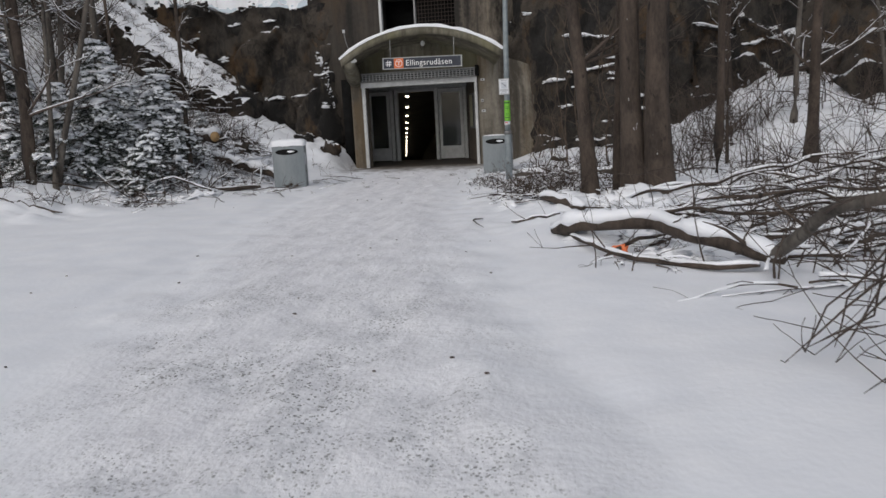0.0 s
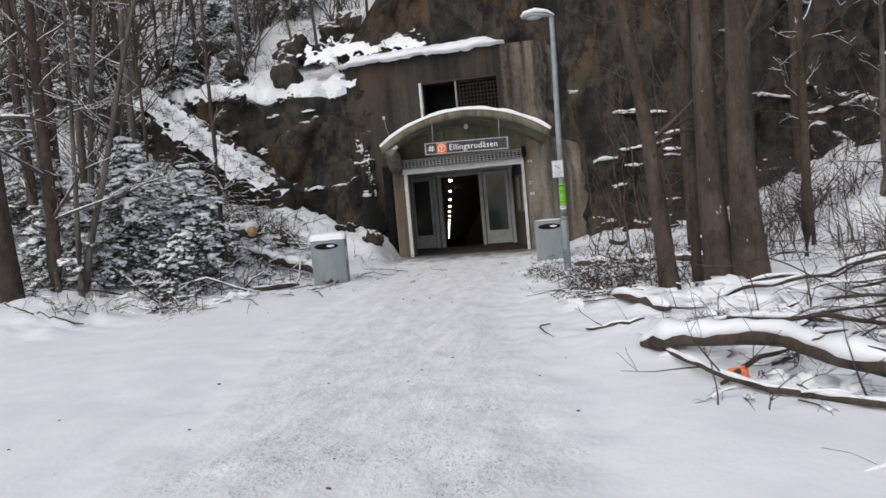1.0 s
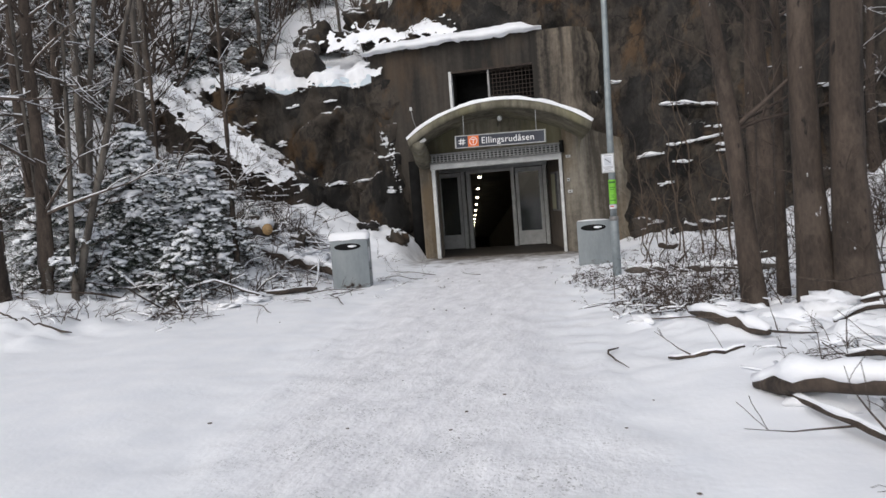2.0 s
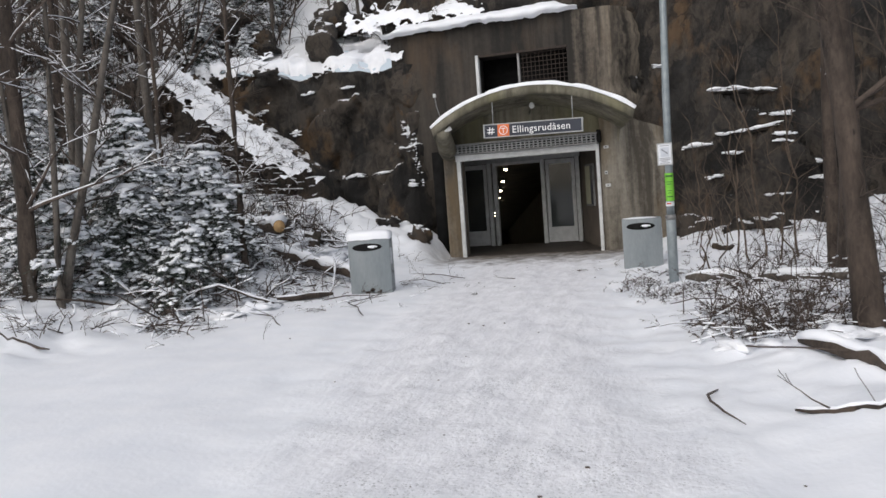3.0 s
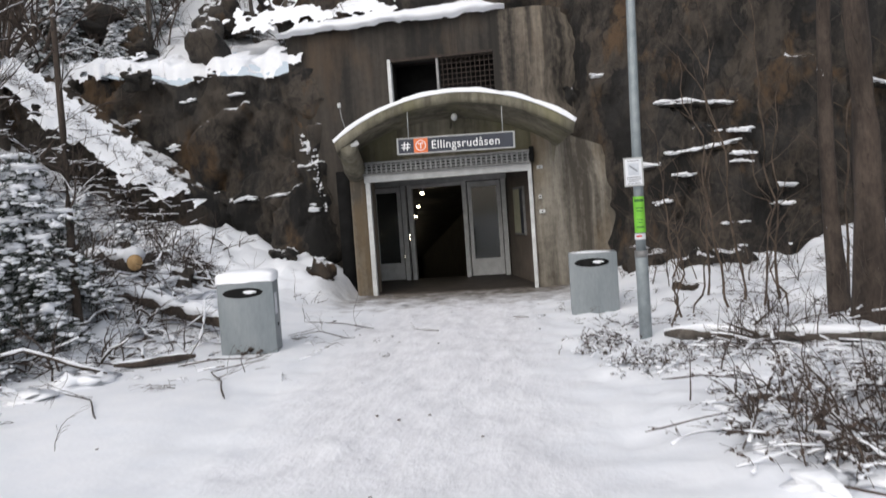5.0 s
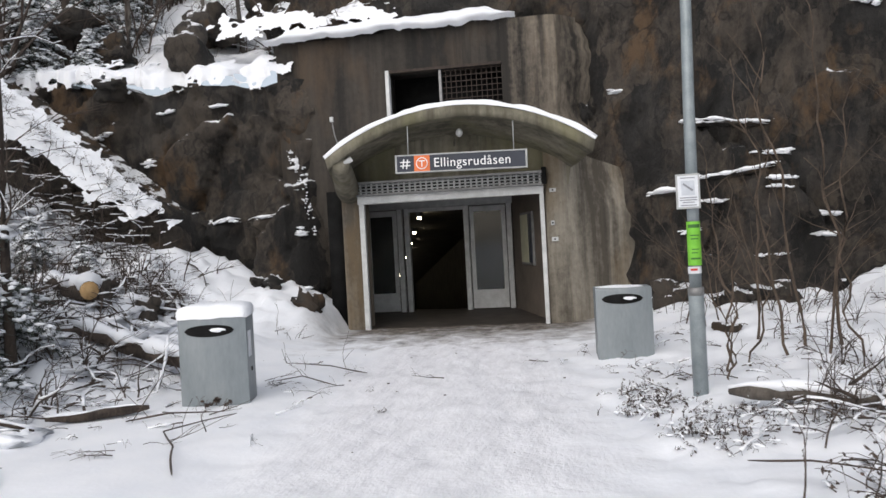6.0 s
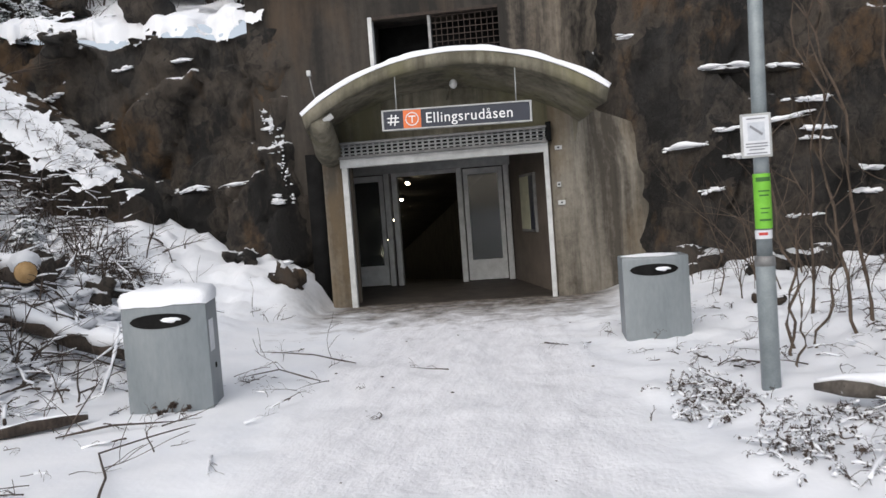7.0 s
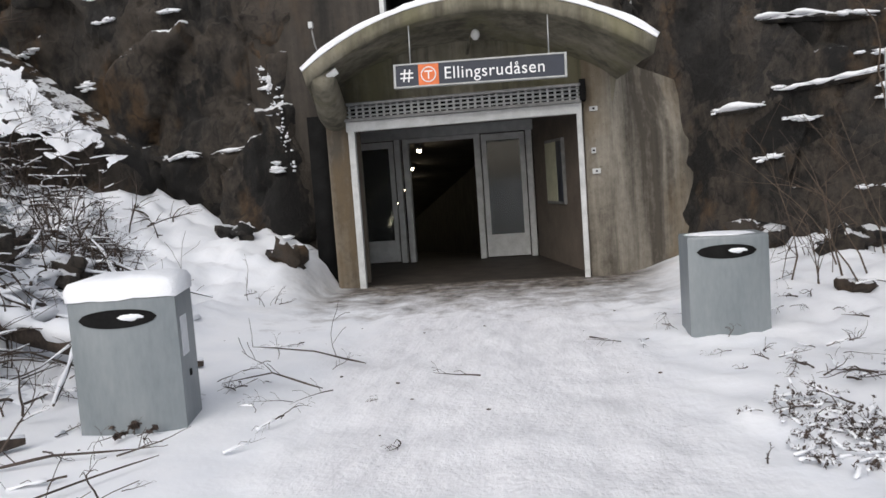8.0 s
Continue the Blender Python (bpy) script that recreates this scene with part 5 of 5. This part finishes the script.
def mounds(label, x0, x1, y0, y1, count, size, seed):
    rs = random.Random(seed)
    b = Build()
    for _ in range(count):
        x, y = rs.uniform(x0, x1), rs.uniform(y0, y1)
        s = size * rs.uniform(0.4, 1.1)
        b.lump((x, y, ground(x, y) + 0.02 * s), s, s * rs.uniform(0.6, 1.0), s * rs.uniform(0.25, 0.45), rs.random() * 20, 14, 1.1)
    t = thing("snow_mound", label, "snow", kind="stuff")
    part("snow", b, SNOW, t)
    return t


brush("brushwood", "tangle of cut brown twigs and snow beside the lamp pole", 3.5, 5.8, 12.6, 15.2, 190, 0.8, 301, 0.35, 1.0, 0.006, 1, None, 0.2, None, 1.3)
brush("brushwood", "trampled twigs poking out of snow at the path edge", 2.25, 2.75, 15.4, 16.4, 110, 0.17, 302, 0.2, 1.0, 0.0036, 2, None, 0.10, None, 1.3)
brush("brushwood", "trampled twigs and withered leaves in the snow", 2.70, 3.35, 14.3, 15.4, 120, 0.18, 313, 0.2, 1.0, 0.0036, 2, None, 0.10, None, 1.3)
brush("brushwood", "broken twigs scattered over the snow by the bin", 2.4, 5.6, 16.2, 20.2, 70, 0.40, 314, 0.05, 0.4, 0.006, 0, None, 0.4)
brush("brushwood", "dark shrubs with withered leaves below the rock", -6.2, -4.0, 18.6, 21.2, 150, 0.8, 343, 0.5, 0.9, 0.010, 3, None, 0.2, None, 1.8)
brush("brushwood", "thin saplings and twigs in front of the rock wall", 3.3, 6.4, 16.2, 21.0, 130, 0.8, 303, 0.65, 0.25, 0.006)
brush("brushwood", "snowy twigs and withered stems on the bank", 5.8, 11.5, 12.5, 20.5, 420, 1.5, 304, 0.75, 0.4, 0.008)
brush("brushwood", "bare upright stems on the snowy bank", 6.4, 10.5, 16.5, 20.8, 260, 1.3, 312, 0.85, 0.5, 0.010)
brush("brushwood", "snow-covered brush heap on the slope", -5.6, -3.0, 13.2, 18.2, 300, 0.9, 305, 0.3, 1.0, 0.011, 1)
brush("brushwood", "tangled snowy shrubs climbing the rock slope", -8.6, -4.2, 17.5, 22.4, 520, 1.0, 306, 0.35, 1.0, 0.012, 1)
brush("brushwood", "fine twigs at the edge of the path", -3.2, -0.5, 12.8, 18.6, 60, 0.45, 307, 0.06, 0.3, 0.005, 0, None, 0.5)
brush("brushwood", "thin stems under the trees", -12.0, -5.2, 12.0, 19.0, 300, 1.2, 308, 0.8, 0.4, 0.007)
brush("brushwood", "shrubs on the snowy slope above the rock", -10.0, -2.0, 23.6, 29.0, 420, 0.9, 309, 0.6, 0.6, 0.008, 2)
brush("brushwood", "low twigs along the foot of the wood", -6.2, -2.4, 11.4, 14.0, 150, 0.5, 310, 0.3, 0.6, 0.007)
brush("brushwood", "dead stems by the portal", -4.2, -2.2, 20.0, 22.2, 9, 0.5, 311, 0.7, 0.3, 0.005)
brush("brushwood", "cut branches and dead stems on the snowy heap", -5.2, -3.3, 17.0, 20.4, 110, 0.8, 331, 0.3, 1.0, 0.012, 1)
brush("brushwood", "dark twig heap behind the bin", -4.2, -2.4, 14.4, 17.4, 90, 0.6, 332, 0.15, 1.0, 0.010, 1, None, 0.3)
brush("far_wood", "distant grey thicket of bare trees", -27.0, -9.0, 22.0, 44.0, 760, 7.0, 333, 1.0, 0.6, 0.045)
brush("far_wood", "grey thicket of young bare trees", -20.0, -8.0, 16.0, 23.0, 260, 4.0, 334, 1.0, 0.6, 0.022)
brush("far_wood", "bare saplings on the slope above the rock", -9.5, -1.5, 24.0, 34.0, 170, 3.6, 335, 1.0, 0.7, 0.022)
brush("saplings", "tall thin bare saplings before the rock wall", 3.6, 7.2, 16.5, 20.5, 26, 2.2, 336, 1.0, 0.0, 0.009, 0, None, 0.3, SAPLING)
brush("brushwood", "dense dark thicket of cut twigs by the trees", 3.45, 4.5, 11.9, 13.2, 250, 0.65, 340, 0.4, 1.0, 0.006, 3, None, 0.2, None, 1.7)
brush("brushwood", "thin twigs tangled round the fallen log", 4.5, 7.0, 6.9, 9.6, 200, 0.5, 341, 0.3, 0.4, 0.005)
brush("brushwood", "shrub stems poking through the snow band", -9.0, -5.0, 21.7, 22.4, 300, 0.45, 342, 0.4, 1.0, 0.007, 1, lambda x, y, r: band(x) + 0.05)
mounds("rounded snow heaps over buried branches", -5.6, -2.5, 13.4, 19.5, 110, 0.26, 401)
mounds("lumpy snow over the cut brush", 3.3, 5.8, 11.2, 15.6, 60, 0.16, 404)
mounds("rounded snow heaps on the slope", -9.0, -4.6, 18.0, 21.8, 90, 0.3, 403)

# ---- fallen logs and branches ----


def fallen(name, pts, r0, r1, label, seed, twigs=3, snowy=True, bark=None, group="fallen branches", cut=False, sides=8, load=1.0):
    rs = random.Random(seed)
    line = []
    pts = [Vector(p) for p in pts]
    for a, c in zip(pts, pts[1:]):
        n = max(2, round((c - a).length / 0.09))
        line += [a.lerp(c, i / n) for i in range(n)]
    line.append(pts[-1])
    n = len(line)
    line = [p + Vector((noise.noise(p * 1.9 + Vector((seed, 0, 0))), noise.noise(p * 1.9 + Vector((0, seed, 0))), 0.6 * noise.noise(p * 2.2))) * (0.14 if group.startswith("pile") else min(0.06, r0 * 2.2)) for p in line]
    line = [Vector((p.x, p.y, max(p.z, ground(p.x, p.y) + 0.3 * r0))) if p.y < 22.8 else p for p in line]
    rad = [(r0 + (r1 - r0) * i / (n - 1)) * (1 + 0.12 * noise.noise(line[i] * 6)) * min(1.0, (1.0 if cut else 0.45) + 0.3 * min(i, n - 1 - i)) for i in range(n)]
    t = thing(name, label, "log" if r0 > 0.05 else "branch", group)
    wood_part = part("wood", Build().tube(line, rad, sides), bark or BARK, t)
    tw = Build()
    for k in range(twigs):
        i = rs.randint(n // 4, n - 1)
        limb(tw, None, line[i], (rs.uniform(-1, 1), rs.uniform(-1, 1), rs.uniform(0.0, 0.8)), rs.uniform(0.3, 0.8), max(0.004, rad[i] * 0.35), 1, rs, 0.1, 2) if r0 > 0.02 or k == 0 else limb(tw, None, line[i], (rs.uniform(-1, 1), rs.uniform(-1, 1), rs.uniform(0.0, 0.3)), rs.uniform(0.15, 0.3), 0.004, 0, rs)
    if tw.v:
        tagged(part("twig", tw, TWIG, t), kind="stuff")
    if snowy:
        b = Build()
        k = 0.95
        b.tube([p + Vector((0, 0, q * 0.75 * load + 0.012)) for p, q in zip(line, rad)], [(q * k + 0.010) * load * max(0.35, 0.85 + 0.9 * noise.noise(p * 4.3 + Vector((seed, 0, 0)))) for p, q in zip(line, rad)], 10, True, 0.8)
        part("snow", b, SNOW, wood_part, "snow lying along the top")
    if cut:
        d = (line[0] - line[1]).normalized()
        part("cut_end", Build().tube([line[0] - d * 0.01, line[0] + d * 0.008], [rad[0] * 0.97, rad[0] * 0.95], 12), CUT, wood_part, "pale sawn end")
    return t


fallen("log", [(4.18, 8.80, 0.10), (4.46, 8.44, 0.19), (4.86, 8.12, 0.26), (5.10, 7.93, 0.27), (5.40, 7.36, 0.24), (5.70, 6.92, 0.19), (5.87, 6.72, 0.15)], 0.070, 0.058, "dark-barked bent log under a thick layer of snow", 501, 3, True, BARK, "fallen logs", False, 10, 1.15)
fallen("log", [(4.33, 8.72, 0.07), (4.62, 7.90, 0.07), (4.94, 7.38, 0.06), (5.24, 7.16, 0.06), (5.46, 6.96, 0.07), (5.75, 6.82, 0.09)], 0.022, 0.026, "long thin dark fallen stem on the snow", 502, 3, True, None, "fallen logs", False, 8, 0.62)
fallen("log", [(5.80, 6.84, 0.13), (5.90, 6.52, 0.33), (5.98, 6.30, 0.46), (6.12, 6.05, 0.60), (6.45, 5.75, 0.74), (7.0, 5.6, 0.80)], 0.050, 0.035, "grey bare limb rising out of the branch pile", 511, 4, False, BARK_GREY, "fallen logs", False, 10)
for k in range(9):
    rk = random.Random(950 + k)
    x, y, z = rk.uniform(6.2, 6.9), rk.uniform(4.7, 5.9), rk.uniform(0.5, 0.85)
    ex, ey = rk.uniform(5.45, 5.95), rk.uniform(3.7, 5.0)
    fallen("branch", [(x, y, z), (x * 0.55 + ex * 0.45, y * 0.5 + ey * 0.5, z * 0.6 + 0.22), (ex + 0.16, ey + rk.uniform(-0.1, 0.25), rk.uniform(0.25, 0.42)), (ex + rk.uniform(-0.12, 0.12), ey, ground(ex, ey) + 0.05)], 0.009, 0.004, "dark crooked branch hanging out of the pile", 960 + k, 7, False, None, "crooked branches at the pile's end", False, 5)
fallen("log", [(3.68, 9.80, 0.05), (3.95, 9.60, 0.06), (4.25, 9.70, 0.10)], 0.020, 0.024, "short fallen stem half buried in snow", 503, 2, True, None, "fallen branches", False, 8, 0.6)
fallen("log", [(3.95, 11.25, 0.16), (4.25, 10.8, 0.14), (4.5, 10.4, 0.13)], 0.06, 0.055, "short snowy log beside the trees", 504, 1, True, None, "fallen logs")
fallen("log", [(3.18, 15.62, 0.14), (3.84, 15.15, 0.19), (4.47, 14.72, 0.22), (5.3, 14.4, 0.26)], 0.062, 0.055, "grey fallen log lying across the brush", 505, 2, True, BARK_GREY, "fallen logs")
fallen("log", [(-3.92, 17.75, 1.10), (-4.6, 18.3, 1.16), (-5.4, 19.0, 1.2)], 0.125, 0.10, "sawn log with a pale cut end in the brush heap", 506, 0, True, BARK, "fallen logs", True, 12)
fallen("log", [(-2.05, 17.2, 0.20), (-2.8, 17.25, 0.40), (-3.7, 17.2, 0.72)], 0.10, 0.09, "thick log buried under snow in the heap", 507, 2, True, BARK, "fallen logs")
fallen("log", [(-1.72, 17.6, 0.10), (-2.1, 17.5, 0.14)], 0.06, 0.05, "short broken stem behind the bin", 508, 0, True)
fallen("log", [(-1.95, 15.7, 0.10), (-2.3, 15.35, 0.10), (-2.6, 15.1, 0.12)], 0.052, 0.04, "mossy stem half buried beside the bin", 509, 2, True, None, "fallen branches", False, 8, 0.7)
fallen("log", [(-3.4, 11.6, 0.12), (-4.3, 11.7, 0.2), (-5.2, 12.1, 0.32)], 0.016, 0.010, "thin fallen stem along the foot of the wood", 510, 6, False)
rs = random.Random(79)
for k in range(26):
    x, y = rs.uniform(-4.6, -2.2), rs.uniform(13.4, 19.5)
    a, ln, r = rs.uniform(0, 6.28), rs.uniform(0.6, 1.7), rs.uniform(0.009, 0.022)
    ex, ey = x + math.cos(a) * ln, y + math.sin(a) * ln
    if ex > -1.8:
        continue
    fallen("branch", [(x, y, ground(x, y) + 0.05), ((x + ex) / 2, (y + ey) / 2, ground((x + ex) / 2, (y + ey) / 2) + rs.uniform(0.1, 0.4)), (ex, ey, ground(ex, ey) + rs.uniform(0.05, 0.5))], r, r * 0.4,
           "dark cut branch lying on the snowy heap", 1100 + k, 4, rs.random() < 0.6, None, "branches on the heap", False, 6)
rs = random.Random(77)
for k in range(64):
    x, y = rs.uniform(4.7, 9.5), rs.uniform(6.8, 11.4)
    if y < 9.0 and x < 5.8:
        continue
    a = rs.uniform(-0.9, 0.6) + (math.pi if rs.random() < 0.5 and x > 7.6 else 0)
    ln = rs.uniform(1.0, 2.6)
    z = ground(x, y) + rs.uniform(0.06, 0.42)
    dx, dy = math.cos(a) * ln, math.sin(a) * ln
    r = rs.uniform(0.009, 0.023)
    fallen("branch", [(x, y, max(z, ground(x, y) + r)), (x + dx * 0.5, y + dy * 0.5, z + rs.uniform(-0.02, 0.15)), (x + dx, y + dy, ground(x + dx, y + dy) + rs.uniform(0.05, 0.5))], r, r * 0.45,
           "snow-dusted fallen branch in the pile", 600 + k, rs.randint(3, 6), rs.random() < 0.36, None, "pile of fallen branches", False, 6)
for k in range(26):
    x, y = rs.uniform(4.55, 6.6), rs.uniform(7.2, 9.4)
    a, ln, r = rs.uniform(-0.9, 0.9), rs.uniform(0.35, 1.0), rs.uniform(0.012, 0.028)
    z = ground(x, y) + r
    fallen("branch", [(x, y, z), (x + math.cos(a) * ln * 0.5, y + math.sin(a) * ln * 0.5, z + rs.uniform(0.02, 0.10)), (x + math.cos(a) * ln, y + math.sin(a) * ln, ground(x + math.cos(a) * ln, y + math.sin(a) * ln) + rs.uniform(0.03, 0.15))], r, r * 0.6,
           "short snow-covered stick among the fallen logs", 800 + k, 2, rs.random() < 0.65, None, "sticks round the log", False, 6)
brush("brushwood", "springy thin twigs over the branch pile", 5.9, 9.5, 6.4, 11.5, 430, 1.2, 320, 0.4, 0.4, 0.007, 0, None, 0.35)
for k, (p, r) in enumerate(((((-0.65, 13.75, 0.05), (-1.0, 14.4, 0.07), (-1.35, 14.9, 0.06), (-1.0, 15.5, 0.06)), 0.014), (((-0.5, 16.9, 0.03), (-0.95, 17.1, 0.10), (-1.3, 17.0, 0.06)), 0.012), (((-0.35, 17.6, 0.03), (-0.9, 17.9, 0.08), (-1.5, 18.1, 0.10)), 0.014),
                             (((-1.95, 15.3, 0.05), (-1.6, 15.45, 0.08), (-1.2, 15.65, 0.05)), 0.016), (((-1.85, 15.25, 0.05), (-1.75, 15.45, 0.3), (-1.7, 15.55, 0.42)), 0.010), (((-1.5, 13.2, 0.04), (-1.9, 13.7, 0.08), (-2.4, 14.0, 0.09)), 0.013),
                             (((3.30, 10.35, 0.03), (3.22, 10.15, 0.05), (3.22, 9.95, 0.06), (3.28, 9.75, 0.05), (3.40, 9.58, 0.03)), 0.016), (((2.75, 12.6, 0.03), (3.1, 12.75, 0.07), (3.5, 12.9, 0.10)), 0.010), (((3.5, 11.6, 0.06), (3.9, 11.0, 0.16), (4.4, 10.6, 0.2)), 0.012), (((3.0, 14.0, 0.05), (3.25, 13.6, 0.16), (3.6, 13.2, 0.2)), 0.012))):
    fallen("branch", p, r * 0.7, r * 0.35, "thin dark broken branch lying on the snow", 700 + k, 0 if k > 5 else 2, False, TWIG, "twigs on the snow", False, 5)
mounds("snow heaped between the fallen logs", 5.0, 5.5, 7.4, 7.9, 9, 0.14, 406)
mounds("snow among the fallen branches", 4.6, 8.5, 8.4, 11.8, 70, 0.26, 407)
for k, (x, y, s) in enumerate(((-4.3, 18.4, 0.26), (-3.75, 18.9, 0.22), (-4.9, 19.3, 0.3), (-3.2, 22.1, 0.16), (-3.55, 22.2, 0.2), (3.5, 21.3, 0.3), (4.3, 20.6, 0.24), (3.9, 19.2, 0.14), (4.9, 20.9, 0.3), (8.3, 20.3, 0.6), (9.4, 19.6, 0.7), (10.6, 18.9, 0.7), (9.9, 17.6, 0.5), (7.5, 20.6, 0.5))):
    t = thing("boulder", "dark stone half buried in snow below the rock face", "boulder", "stones below the rock")
    part("rock", Build().lump((x, y, ground(x, y) + 0.3 * s), s, s * 0.7, s * 0.7, k + 50, 16, 1.1), ROCK, t)
brush("brushwood", "withered dark leaves at the foot of the bin", -1.52, -1.36, 15.80, 15.92, 5, 0.14, 350, 0.5, 0.0, 0.004, 6, None, 0.04, None, 2.4)
litter = thing("plastic_scrap", "crumpled orange plastic scrap under the log", "litter")
part("scrap", Build().lump((4.80, 7.80, ground(4.80, 7.80) + 0.04), 0.078, 0.045, 0.045, 3, 10, 1.1), PLASTIC_ORANGE, litter, "", False)
bits = Build()
rs = random.Random(5)
for _ in range(60):
    y = rs.uniform(2.0, 20)
    x = way_centre(y) + rs.gauss(-0.2, 1.3)
    s = rs.uniform(0.005, 0.012)
    bits.lump((x, y, ground(x, y) + s * 0.3), s * 1.6, s, s * 0.6, rs.random() * 9, 5, 0.6)
t = thing("grit", "scattered bits of bark, grit and leaves on the snow", "grit", kind="stuff")
part("bits", bits, DEAD, t)
